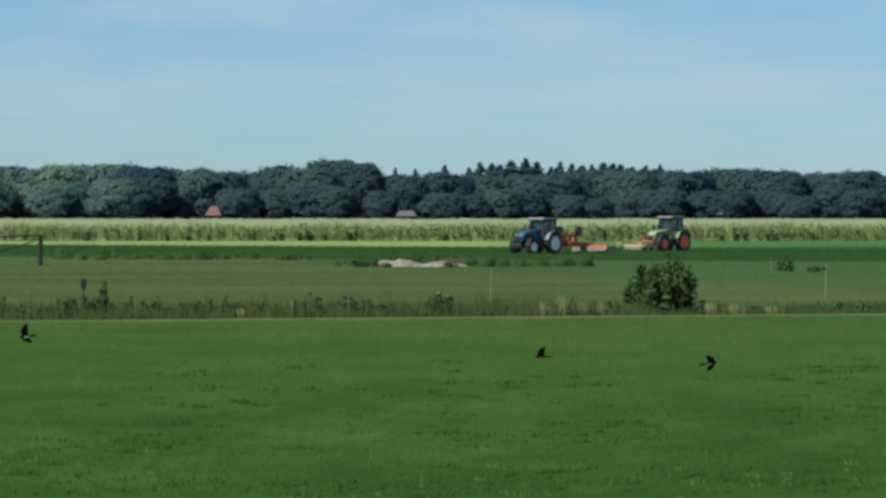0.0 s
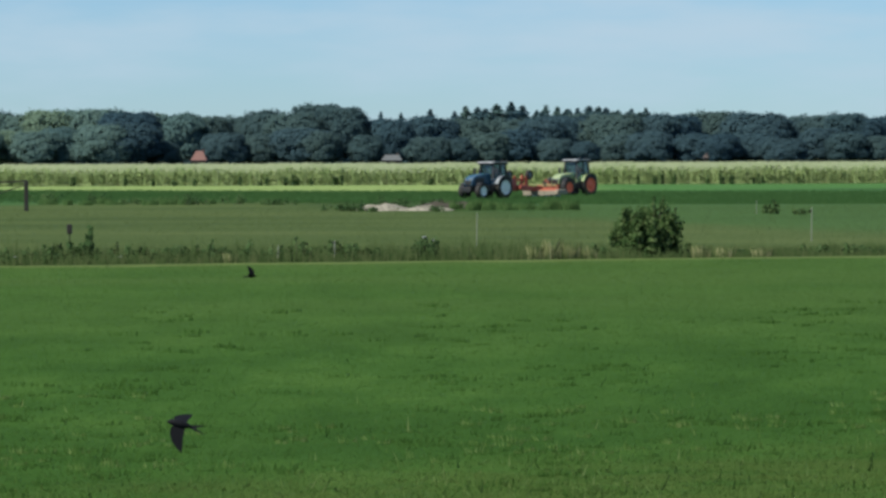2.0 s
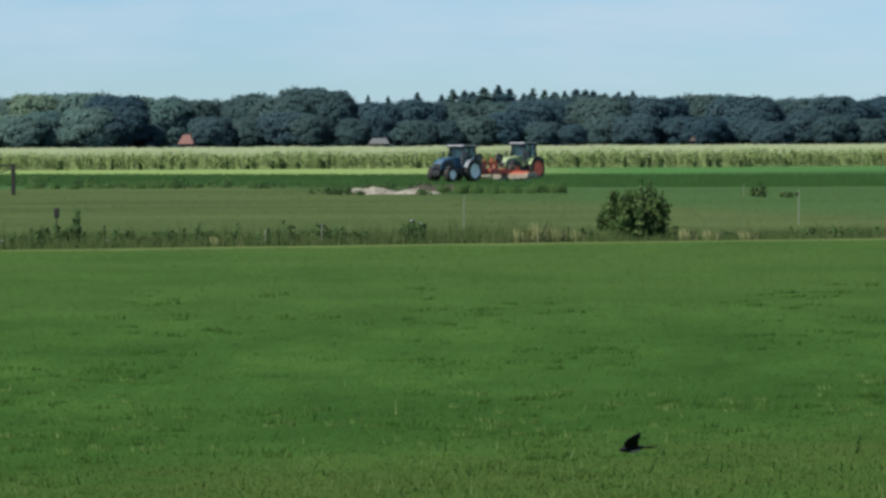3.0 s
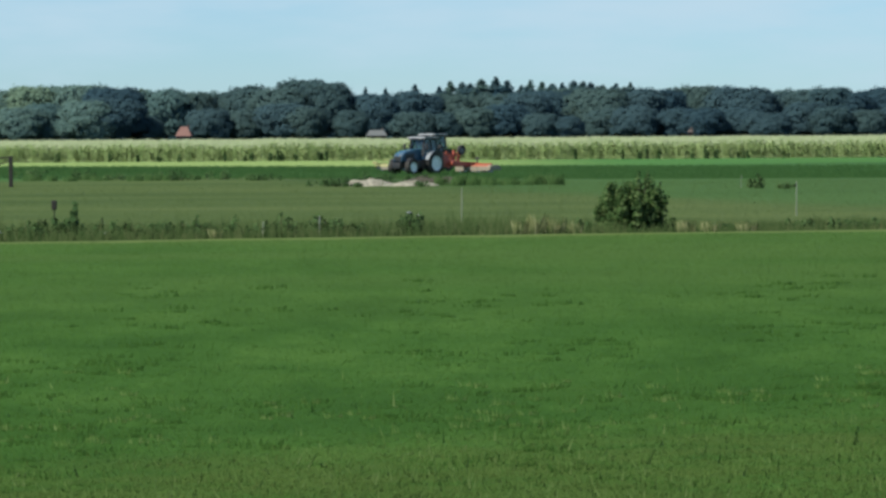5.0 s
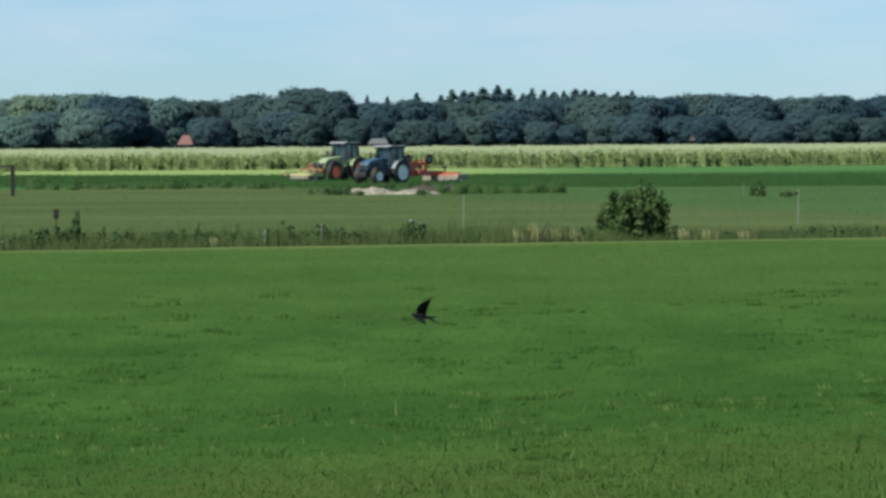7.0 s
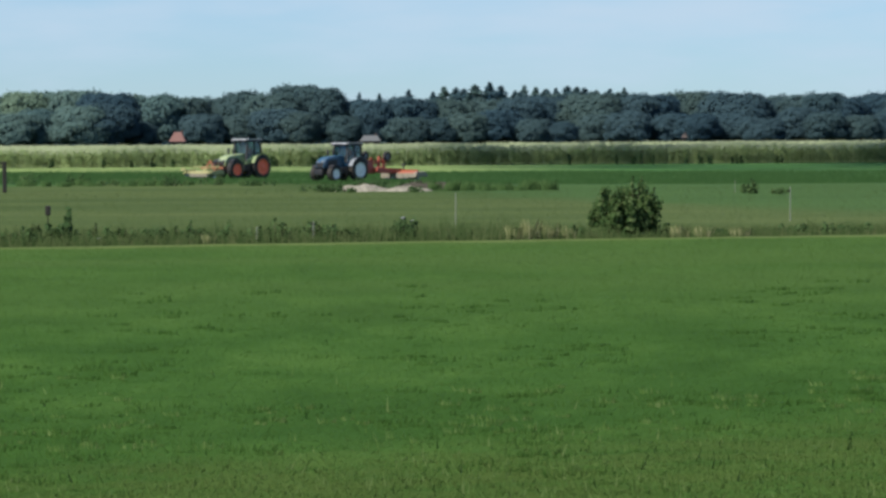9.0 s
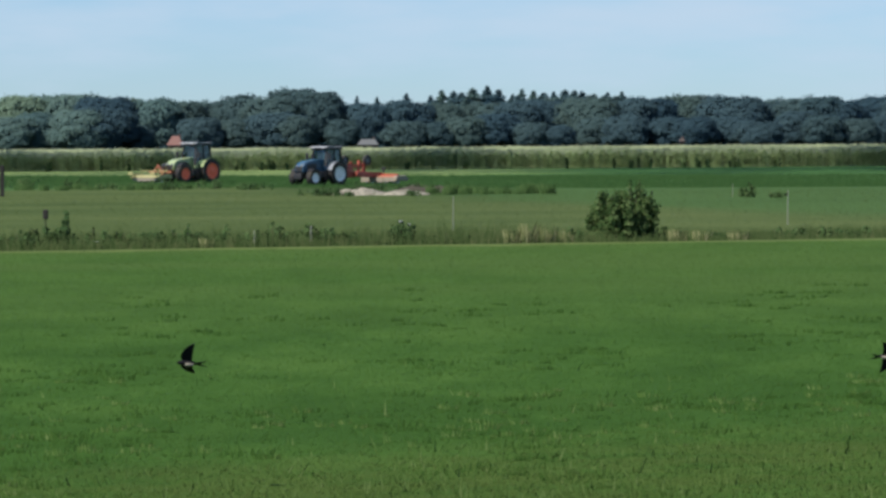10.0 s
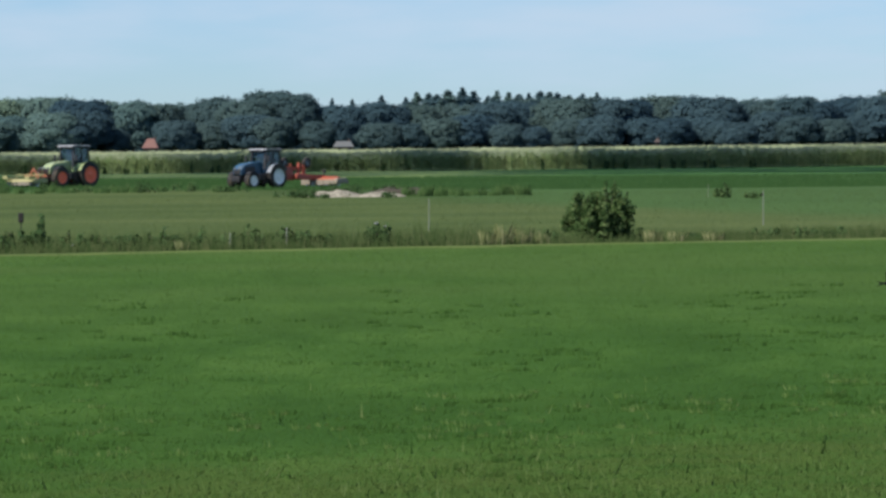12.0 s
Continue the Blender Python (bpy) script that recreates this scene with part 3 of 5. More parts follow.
for b in np.arange(0.5, 3.8, 0.13):            # a lower rank of spruces between them
    d = 975 + rng.uniform(-8, 8)
    plant(spruce_models, d * math.tan(radians(b + rng.uniform(-0.04, 0.04))), d, rng.uniform(16.2, 18.0), 18.0, rng.uniform(1.3, 1.8), rng)
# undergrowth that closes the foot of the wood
shrub = broadleaf("shrub", "dark green shrub in the undergrowth of the wood, colour hazed", 71, 5.0, 6.5, LEAF_DARK_HAZED, 900, (0.35, 0.7), 0.1, "shrub", "undergrowth of the wood", 0.02)
first = True
for b in np.arange(-9.5, 10.9, 0.36):
    if abs(b + 3.9) < 0.3 or abs(b + 0.62) < 0.3:
        continue
    d = 905 + rng.uniform(-6, 6)
    s = rng.uniform(0.3, 0.5)
    m = pose(d * math.tan(radians(b + rng.uniform(-0.08, 0.08))), d, 0, 0, 0, rng.uniform(0, 360)) @ Matrix.Diagonal((s * 1.3, s * 1.3, s, 1))
    if first:
        shrub.matrix_basis, first = m, False
    else:
        copy_thing(shrub, m)
for b, s in ((-0.82, 0.85), (-0.44, 0.72), (-4.12, 0.9), (-3.72, 0.8)):   # shrubs that half hide the farm roofs
    copy_thing(shrub, pose(889 * math.tan(radians(b)), 889, 0, 0, 0, b * 90) @ Matrix.Diagonal((s * 0.9, s * 0.9, s, 1)))
# the inside of the wood, a dense mass of leaves behind the trees
pts = np.stack([rng.uniform(-190, 205, 26000), rng.uniform(975, 1050, 26000), rng.random(26000) ** 0.8 * 13.2], 1)
tagged(new("wood_interior", quick_mesh("wood_interior", leaf_quads(rng, pts, (1.0, 2.2)), 4, LEAF_DARK_HAZED)), "dense dark foliage deep inside the wood, colour hazed", "wood", kind="stuff")


# ---- tractors and mowers ----
BLUE = paint("blue_paint", (0.006, 0.062, 0.120), 0.4, coat=0.1, amount=0.3)
LIME = paint("lime_paint", (0.26, 0.325, 0.15), 0.4, coat=0.3, amount=0.25)
RED = paint("red_paint", (0.33, 0.060, 0.034), 0.55, amount=0.3)
ORANGE = paint("orange_red_paint", (0.30, 0.105, 0.052), 0.55, amount=0.15)
YELLOW = paint("yellow_green_paint", (0.30, 0.285, 0.12), 0.6, amount=0.2)
WHITE = paint("white_paint", (0.36, 0.37, 0.38), 0.5, amount=0.15)
PALE_RIM = paint("pale_rim_paint", (0.74, 0.75, 0.73), 0.5, amount=0.2)
GREY = paint("grey_paint", (0.20, 0.22, 0.24), 0.5)
BLACK = paint("black_plastic", (0.018, 0.018, 0.020), 0.55, amount=0.2)
RUBBER = paint("tyre_rubber", (0.020, 0.020, 0.020), 0.8, amount=0.5)
CURTAIN = paint("canvas_curtain", (0.25, 0.22, 0.17), 0.9, amount=0.3)
STEEL = paint("worn_steel", (0.35, 0.34, 0.33), 0.4, 0.9)


def glass_nodes(n, l, b):
    b.inputs["Base Color"].default_value = (0.24, 0.38, 0.42, 1)
    b.inputs["Roughness"].default_value = 0.04
    b.inputs["Transmission Weight"].default_value = 0.96
    b.inputs["IOR"].default_value = 1.45


GLASS = material("cab_glass", glass_nodes)
RIM_RED = paint("orange_red_rim_paint", (0.90, 0.15, 0.07), 0.5, amount=0.1)


def wheel(parent, x, y, radius, width, rim_radius, rim_mat, side, rim_label):
    """A lugged tyre that carries its dished rim; it turns about its own y axis."""
    bm = bmesh.new()
    w2 = width / 2
    turned(bm, [(rim_radius, -w2 * 0.8), (rim_radius + 0.06, -w2), (radius * 0.9, -w2), (radius * 0.965, -w2 * 0.86), (radius * 0.965, w2 * 0.86),
                (radius * 0.9, w2), (rim_radius + 0.06, w2), (rim_radius, w2 * 0.8), (rim_radius, -w2 * 0.8)], 40)
    lugs = 22
    for k in range(lugs):
        for s in (-1, 1):
            a = 2 * math.pi * (k + (0.5 if s > 0 else 0)) / lugs
            m = Matrix.Rotation(-a, 4, "Y") @ Matrix.Translation((radius * 0.965, s * w2 * 0.46, 0)) @ Matrix.Rotation(s * 0.6, 4, "X") @ Matrix.Diagonal((radius * 0.07, width * 0.48, 0.055, 1))
            bmesh.ops.create_cube(bm, size=1.0, matrix=m)
    ob = part("wheel", bm, RUBBER, parent, "black lugged tractor tyre", 35)
    ob.location = (x, y, radius)
    bm = bmesh.new()
    o = side * w2
    turned(bm, [(rim_radius + 0.015, o * 0.98), (rim_radius * 0.93, o * 0.96), (rim_radius * 0.84, o * 0.78), (rim_radius * 0.55, o * 0.70),
                (rim_radius * 0.38, o * 0.74), (rim_radius * 0.22, o * 0.88), (0.01, o * 0.90)], 36)
    for k in range(8):
        a = 2 * math.pi * k / 8
        c = Vector((math.cos(a), 0, math.sin(a))) * rim_radius * 0.42
        rod(bm, c + Vector((0, o * 0.70, 0)), c + Vector((0, o * 0.80, 0)), 0.022, seg=6)
        c = Vector((math.cos(a + 0.39), 0, math.sin(a + 0.39))) * rim_radius * 0.74
        box(bm, c + Vector((-0.05, o * 0.72, -0.05)), c + Vector((0.05, o * 0.82, 0.05)))
    part("rim", bm, rim_mat, ob, rim_label, 35)
    return ob


def mudguard(bm, cx, cz, radius, y0, y1, a0, a1, thick=0.035, seg=14):
    """A curved guard over a wheel, from angle a0 to a1 in the side view."""
    pts = []
    for k in range(seg + 1):
        a = radians(a0 + (a1 - a0) * k / seg)
        pts.append((cx + math.cos(a) * radius, cz + math.sin(a) * radius))
    inner = []
    for k in range(seg, -1, -1):
        a = radians(a0 + (a1 - a0) * k / seg)
        inner.append((cx + math.cos(a) * (radius - thick), cz + math.sin(a) * (radius - thick)))
    slab(bm, pts + inner, y0, y1)


CAB_PARTS = ("cab_base", "pillar", "side_window", "door_window", "windscreen", "rear_window", "roof", "roof_lining", "work_light", "seat", "steering_wheel", "mirror", "exhaust")


def tractor(name, label, body, rim_mat, roof_mat, guard_mat, rear_r, front_r, base, cab_top, rim_label, cab_forward=0.0):
    """Heads along +x from its rear axle; left is +y."""
    t = thing(name, label, "tractor", "tractors in the field")
    wheels = []
    for side in (1, -1):
        wheels.append((wheel(t, 0, side * 0.92, rear_r, 0.56, rear_r * 0.63, rim_mat, side, rim_label), rear_r))
        wheels.append((wheel(t, base, side * 0.88, front_r, 0.46, front_r * 0.58, rim_mat, side, rim_label), front_r))
    # chassis, gearbox and axles
    bm = bmesh.new()
    box(bm, (-0.55, -0.33, 0.55), (1.2, 0.33, 1.2), bevel=0.04)
    box(bm, (1.0, -0.26, 0.6), (base + 0.35, 0.26, 1.05), bevel=0.03)
    rod(bm, (0, -0.75, rear_r), (0, 0.75, rear_r), 0.17)
    box(bm, (base - 0.12, -0.7, front_r - 0.1), (base + 0.12, 0.7, front_r + 0.12), bevel=0.03)
    part("chassis", bm, BLACK, t)
    # bonnet
    bm = bmesh.new()
    nose = base + 0.62
    slab(bm, [(0.95, 1.0), (0.95, 1.98), (1.4, 1.97), (base, 1.84), (nose - 0.25, 1.70), (nose, 1.45), (nose + 0.02, 1.02)], -0.43, 0.43, 0.07)
    part("bonnet", bm, body, t, soft=40)
    for side in (1, -1):
        bm = bmesh.new()
        slab(bm, [(base - 0.8, 1.18), (base - 0.8, 1.66), (base + 0.2, 1.58), (base + 0.25, 1.22)], side * 0.425, side * 0.445, 0.006)
        part("side_vent", bm, BLACK, t)
    bm = bmesh.new()
    box(bm, (nose + 0.0, -0.33, 1.08), (nose + 0.045, 0.33, 1.42), bevel=0.012)
    part("grille", bm, BLACK, t)
    for side in (1, -1):
        bm = bmesh.new()
        box(bm, (nose - 0.04, side * 0.22 - 0.11, 1.44), (nose + 0.02, side * 0.22 + 0.11, 1.54), bevel=0.015)
        part("headlight", bm, GREY, t)
    bm = bmesh.new()
    rod(bm, (1.12, -0.5, 1.3), (1.12, -0.5, 2.55), 0.065)
    rod(bm, (1.12, -0.5, 2.5), (1.05, -0.5, 2.72), 0.05)
    rod(bm, (1.14, -0.5, 1.5), (1.14, -0.5, 2.3), 0.13)
    part("exhaust", bm, BLACK, t, "black exhaust stack", 40)
    # cab
    floor_z, eave = 1.15, cab_top - 0.16
    bm = bmesh.new()
    slab(bm, [(-0.55, floor_z), (-0.62, 1.75), (0.15, 1.62), (0.95, 1.5), (1.0, floor_z)], -0.72, 0.72, 0.03)
    part("cab_base", bm, body, t, soft=40)
    corners = [((-0.62, 0.74, 1.7), (-0.50, 0.70, eave)), ((0.12, 0.78, 1.5), (0.18, 0.72, eave)), ((1.02, 0.70, 1.4), (0.86, 0.66, eave))]
    for side in (1, -1):
        for p, q in corners:
            bm = bmesh.new()
            beam(bm, (p[0], side * p[1], p[2]), (q[0], side * q[1], q[2]), 0.13, 0.12)
            part("pillar", bm, BLACK, t)
        for (p, q), (p2, q2), name2 in ((corners[0], corners[1], "side_window"), (corners[1], corners[2], "door_window")):
            bm = bmesh.new()
            quad = [(p[0], side * p[1], p[2]), (p2[0], side * p2[1], p2[2] - (0.25 if name2 == "door_window" else 0)), (q2[0], side * q2[1], q2[2]), (q[0], side * q[1], q[2])]
            a = [bm.verts.new(Vector(v)) for v in quad]
            b = [bm.verts.new(Vector(v) - Vector((0, side * 0.012, 0))) for v in quad]
            bm.faces.new(a)
            bm.faces.new(b[::-1])
            for i in range(4):
                bm.faces.new((a[i], a[(i + 1) % 4], b[(i + 1) % 4], b[i]))
            part(name2, bm, GLASS, t, "tinted cab glass").visible_shadow = False
    for p, q, name2 in ((corners[2][0], corners[2][1], "windscreen"), (corners[0][0], corners[0][1], "rear_window")):
        bm = bmesh.new()
        slab(bm, [(p[0], p[2] + 0.2), (p[0] + 0.012, p[2] + 0.2), (q[0] + 0.012, q[2]), (q[0], q[2])], -0.64, 0.64)
        part(name2, bm, GLASS, t, "tinted cab glass").visible_shadow = False
    bm = bmesh.new()
    slab(bm, [(-0.78, eave + 0.10), (-0.55, cab_top), (0.80, cab_top), (1.16, eave + 0.11), (1.18, eave + 0.075), (-0.74, eave + 0.075)], -0.86, 0.86, 0.025)
    part("roof", bm, roof_mat, t, "cab roof", 40)
    bm = bmesh.new()
    box(bm, (-0.70, -0.80, eave - 0.08), (1.10, 0.80, eave + 0.077), bevel=0.02)
    part("roof_lining", bm, BLACK, t)
    for x in (-0.70, 1.12):
        for side in (1, -1):
            bm = bmesh.new()
            box(bm, (x - 0.04, side * 0.55 - 0.10, eave + 0.0), (x + 0.05, side * 0.55 + 0.10, eave + 0.09), bevel=0.012)
            part("work_light", bm, GREY, t)
    # seat and wheel inside
    bm = bmesh.new()
    box(bm, (-0.25, -0.26, 1.55), (0.25, 0.26, 1.72), bevel=0.04)
    box(bm, (-0.36, -0.25, 1.6), (-0.22, 0.25, 2.3), bevel=0.04)
    part("seat", bm, BLACK, t)
    bm = bmesh.new()
    rod(bm, (0.8, 0, 1.5), (0.55, 0, 1.85), 0.035)
    rod(bm, (0.57, 0, 1.83), (0.545, 0, 1.865), 0.2, seg=18)
    part("steering_wheel", bm, BLACK, t)
    # guards, steps, tank, mirrors, weight
    for side in (1, -1):
        y0, y1 = (0.62, 1.2) if side > 0 else (-1.2, -0.62)
        bm = bmesh.new()
        mudguard(bm, 0, rear_r, rear_r + 0.11, y0, y1, 18, 152)
        part("rear_mudguard", bm, guard_mat, t, soft=40)
        bm = bmesh.new()
        mudguard(bm, base, front_r, front_r + 0.07, side * 0.88 - 0.2, side * 0.88 + 0.2, 50, 150, 0.025)
        rod(bm, (base, side * 0.6, front_r), (base, side * 0.7, front_r * 2 + 0.05), 0.02)
        part("front_mudguard", bm, BLACK, t, soft=40)
        bm = bmesh.new()
        box(bm, (0.95, side * 0.62 - 0.16, 0.62), (1.65, side * 0.62 + 0.16, 1.08), bevel=0.05)
        part("fuel_tank", bm, BLACK, t)
        bm = bmesh.new()
        for k in range(3):
            box(bm, (1.0, side * 0.88 - 0.1, 0.48 + k * 0.24), (1.35, side * 0.88 + 0.1, 0.51 + k * 0.24))
        rod(bm, (1.02, side * 0.97, 0.47), (1.02, side * 0.97, 1.2), 0.018)
        rod(bm, (1.33, side * 0.97, 0.47), (1.33, side * 0.97, 1.2), 0.018)
        part("step_ladder", bm, BLACK, t)
        bm = bmesh.new()
        rod(bm, (0.95, side * 0.7, 2.3), (1.1, side * 1.16, 2.35), 0.018)
        box(bm, (1.06, side * 1.16 - 0.1, 1.95), (1.12, side * 1.16 + 0.1, 2.4), bevel=0.02)
        part("mirror", bm, BLACK, t)
    for ob in t.children:
        if ob.name.split(".")[0] in CAB_PARTS:
            ob.location.x += cab_forward
    return t, wheels


HEAD = 180 + 48                       # heading of both tractors: leftwards and a little towards the eye

blue_tractor, blue_wheels = tractor("tractor", "blue tractor with a white cab roof and pale wheel rims", BLUE, PALE_RIM, WHITE, GREY, 0.87, 0.60, 2.55, 2.92, "pale off-white wheel rim")
bm = bmesh.new()
box(bm, (3.12, -0.4, 0.5), (3.4, 0.4, 0.95), bevel=0.06)
part("front_weight", bm, BLACK, blue_tractor, "black front ballast weight", 40)
lime_tractor, lime_wheels = tractor("tractor", "lime green tractor with orange-red wheel rims and a pale roof", LIME, RIM_RED, WHITE, LIME, 0.93, 0.74, 2.75, 3.12, "orange-red wheel rim", 0.34)


def gauge_wheel(parent, x, y, z, r, hub):
    bm = bmesh.new()
    turned(bm, [(r * 0.5, -0.1), (r * 0.9, -0.12), (r, -0.07), (r, 0.07), (r * 0.9, 0.12), (r * 0.5, 0.1), (r * 0.5, -0.1)], 26)
    ob = part("gauge_wheel", bm, RUBBER, parent, "small black raised transport wheel", 35)
    ob.location = (x, y, z)
    bm = bmesh.new()
    turned(bm, [(r * 0.52, -0.08), (r * 0.4, -0.02), (0.01, -0.05)], 20)
    turned(bm, [(r * 0.52, 0.08), (r * 0.4, 0.02), (0.01, 0.05)], 20)
    part("hub", bm, hub, ob)
    return ob


def rear_mower():
    """A red mower drawn behind the blue tractor, with pale curtains and raised wheels."""
    t = thing("mower", "red trailed rotary mower with pale canvas curtain", "mower")
    bm = bmesh.new()
    beam(bm, (-0.6, 0.4, 0.75), (-1.5, 0.35, 0.8), 0.09, 0.12)
    beam(bm, (-0.6, -0.4, 0.75), (-1.5, -0.35, 0.8), 0.09, 0.12)
    beam(bm, (-0.7, 0, 1.4), (-1.5, 0, 1.35), 0.07, 0.07)
    beam(bm, (-1.5, -0.5, 0.7), (-1.5, 0, 1.75), 0.12, 0.12)
    beam(bm, (-1.5, 0.5, 0.7), (-1.5, 0, 1.75), 0.12, 0.12)
    beam(bm, (-1.5, -0.6, 0.75), (-1.5, 0.6, 0.75), 0.14, 0.14)
    part("headstock", bm, RED, t)
    bm = bmesh.new()
    slab(bm, [(-1.2, 0.55), (-1.25, 1.15), (-1.55, 1.62), (-1.95, 1.55), (-2.35, 1.0), (-2.4, 0.55)], -0.42, 0.42, 0.05)
    part("gearbox_housing", bm, RED, t, soft=40)
    bm = bmesh.new()
    slab(bm, [(-2.3, 0.62), (-2.35, 1.0), (-2.8, 1.06), (-3.9, 0.86), (-4.4, 0.70), (-4.4, 0.55)], 0.1, 0.75, 0.05)
    part("drive_cover", bm, RED, t, soft=40)
    bm = bmesh.new()
    beam(bm, (-2.3, 0, 0.95), (-4.9, 0.9, 0.80), 0.2, 0.22)
    beam(bm, (-4.9, -0.6, 0.78), (-4.9, 2.6, 0.74), 0.18, 0.16)
    part("main_beam", bm, RED, t)
    bm = bmesh.new()
    beam(bm, (-3.55, 0.25, 0.7), (-3.7, 0.25, 2.0), 0.22, 0.18)
    beam(bm, (-3.0, 0.2, 0.7), (-3.15, 0.2, 1.85), 0.18, 0.16)
    beam(bm, (-3.7, 0.25, 1.45), (-2.1, 0.1, 1.55), 0.12, 0.12)
    beam(bm, (-2.5, 0.1, 0.8), (-2.35, 0.1, 1.75), 0.16, 0.16)
    beam(bm, (-3.7, 0.25, 1.85), (-3.75, 0.45, 1.85), 0.09, 0.09)
    beam(bm, (-2.6, 0.0, 0.8), (-1.75, -0.05, 1.95), 0.1, 0.1)
    beam(bm, (-3.6, 0.25, 1.6), (-2.2, 0.0, 1.2), 0.08, 0.08)
    part("wheel_arm", bm, RED, t)
    gauge_wheel(t, -1.65, 0.15, 1.92, 0.34, GREY)
    gauge_wheel(t, -3.75, 0.45, 1.85, 0.40, GREY)
    bm = bmesh.new()
    slab(bm, [(-4.35, 0.46), (-4.4, 0.62), (-4.7, 0.70), (-5.2, 0.66), (-5.45, 0.52), (-5.4, 0.44)], -0.7, 2.7, 0.03)
    part("mower_bed", bm, ORANGE, t, soft=40)
    for k in range(6):
        bm = bmesh.new()
        y0 = -0.7 + k * 0.57
        box(bm, (-4.34 + 0.01 * (k % 2), y0, 0.20 + 0.03 * (k % 3)), (-4.32 + 0.01 * (k % 2), y0 + 0.55, 0.56))
        part("curtain", bm, CURTAIN, t, "pale canvas curtain panel")
    bm = bmesh.new()
    slab(bm, [(-4.2, 0.30), (-4.3, 0.66), (-5.3, 0.70), (-5.6, 0.42), (-5.5, 0.28)], 2.72, 3.0, 0.04)
    part("end_guard", bm, CURTAIN, t, "pale canvas end guard", 40)
    bm = bmesh.new()
    rod(bm, (-4.9, 1.1, 0.75), (-4.9, 1.1, 1.25), 0.06)
    box(bm, (-5.0, 0.95, 1.12), (-4.8, 1.25, 1.30), bevel=0.03)
    part("marker_post", bm, BLACK, t)
    bm = bmesh.new()
    for k in range(5):
        rod(bm, (-4.9, -0.4 + k * 0.7, 0.12), (-4.9, -0.4 + k * 0.7, 0.48), 0.26, 0.2, 14)
    part("cutter_discs", bm, STEEL, t, "row of steel cutter discs", 40)
    return t


def front_mower():
    """A front mower carried by the lime tractor: orange linkage, yellow-green guards, canvas skirts."""
    t = thing("mower", "orange-red front mower with yellow-green guards", "mower")
    bm = bmesh.new()
    beam(bm, (3.2, 0.35, 0.85), (4.6, 0.5, 0.95), 0.16, 0.2)
    beam(bm, (3.2, -0.35, 0.85), (4.6, -0.5, 0.95), 0.16, 0.2)
    beam(bm, (4.35, -1.2, 0.9), (4.35, 1.2, 0.9), 0.14, 0.16)
    beam(bm, (3.35, 0, 1.2), (4.6, 0, 1.25), 0.08, 0.08)
    beam(bm, (4.6, -0.6, 0.6), (4.6, 0, 1.45), 0.1, 0.1)
    beam(bm, (4.6, 0.6, 0.6), (4.6, 0, 1.45), 0.1, 0.1)
    part("linkage", bm, ORANGE, t)
    bm = bmesh.new()
    slab(bm, [(4.5, 0.46), (4.55, 0.62), (4.8, 0.68), (5.6, 0.64), (6.0, 0.50), (5.95, 0.42)], -1.35, 1.35, 0.04)
    part("mower_bed", bm, YELLOW, t, soft=40)
    for side in (1, -1):
        bm = bmesh.new()
        slab(bm, [(4.5, 0.40), (4.55, 0.66), (4.9, 0.76), (5.7, 0.70), (6.1, 0.5), (6.05, 0.38)], side * 1.37, side * 1.47, 0.03)
        part("side_guard", bm, YELLOW, t, "yellow-green side guard", 40)
    bm = bmesh.new()
    rod(bm, (5.0, -1.45, 0.98), (5.0, 1.45, 0.98), 0.03)
    for y in (-1.4, -0.7, 0.7, 1.4):
        rod(bm, (5.0, y, 0.66), (5.0, y, 0.99), 0.022)
        rod(bm, (5.0, y, 0.98), (5.9, y, 0.66), 0.022)
    part("guard_rail", bm, YELLOW, t)
    for k in range(5):
        bm = bmesh.new()
        y0 = -1.3 + k * 0.53
        box(bm, (5.98, y0, 0.24), (6.01, y0 + 0.5, 0.46))
        part("skirt", bm, CURTAIN, t)
    bm = bmesh.new()
    for k in range(5):
        rod(bm, (5.3, -1.1 + k * 0.55, 0.14), (5.3, -1.1 + k * 0.55, 0.46), 0.24, 0.2, 14)
    part("cutter_discs", bm, STEEL, t, "row of steel cutter discs", 40)
    for side in (1, -1):
        bm = bmesh.new()
        box(bm, (6.25, side * 1.2 - 0.25, 0.66), (6.35, side * 1.2 + 0.25, 0.90), bevel=0.03)
        rod(bm, (5.7, side * 1.2, 0.62), (6.3, side * 1.2, 0.76), 0.04)
        part("warning_board", bm, YELLOW, t)
    return t


red_mower = rear_mower()
lime_mower = front_mower()


# ---- farm buildings before the wood ----
ROOF_TILE = paint("red_roof_tiles", (0.160, 0.080, 0.066), 0.9, amount=0.35)
GREY_ROOF = paint("grey_roof_sheets", (0.088, 0.096, 0.096), 0.85, amount=0.3)
BRICK = paint("dark_brick", (0.063, 0.048, 0.043), 0.9, amount=0.3)


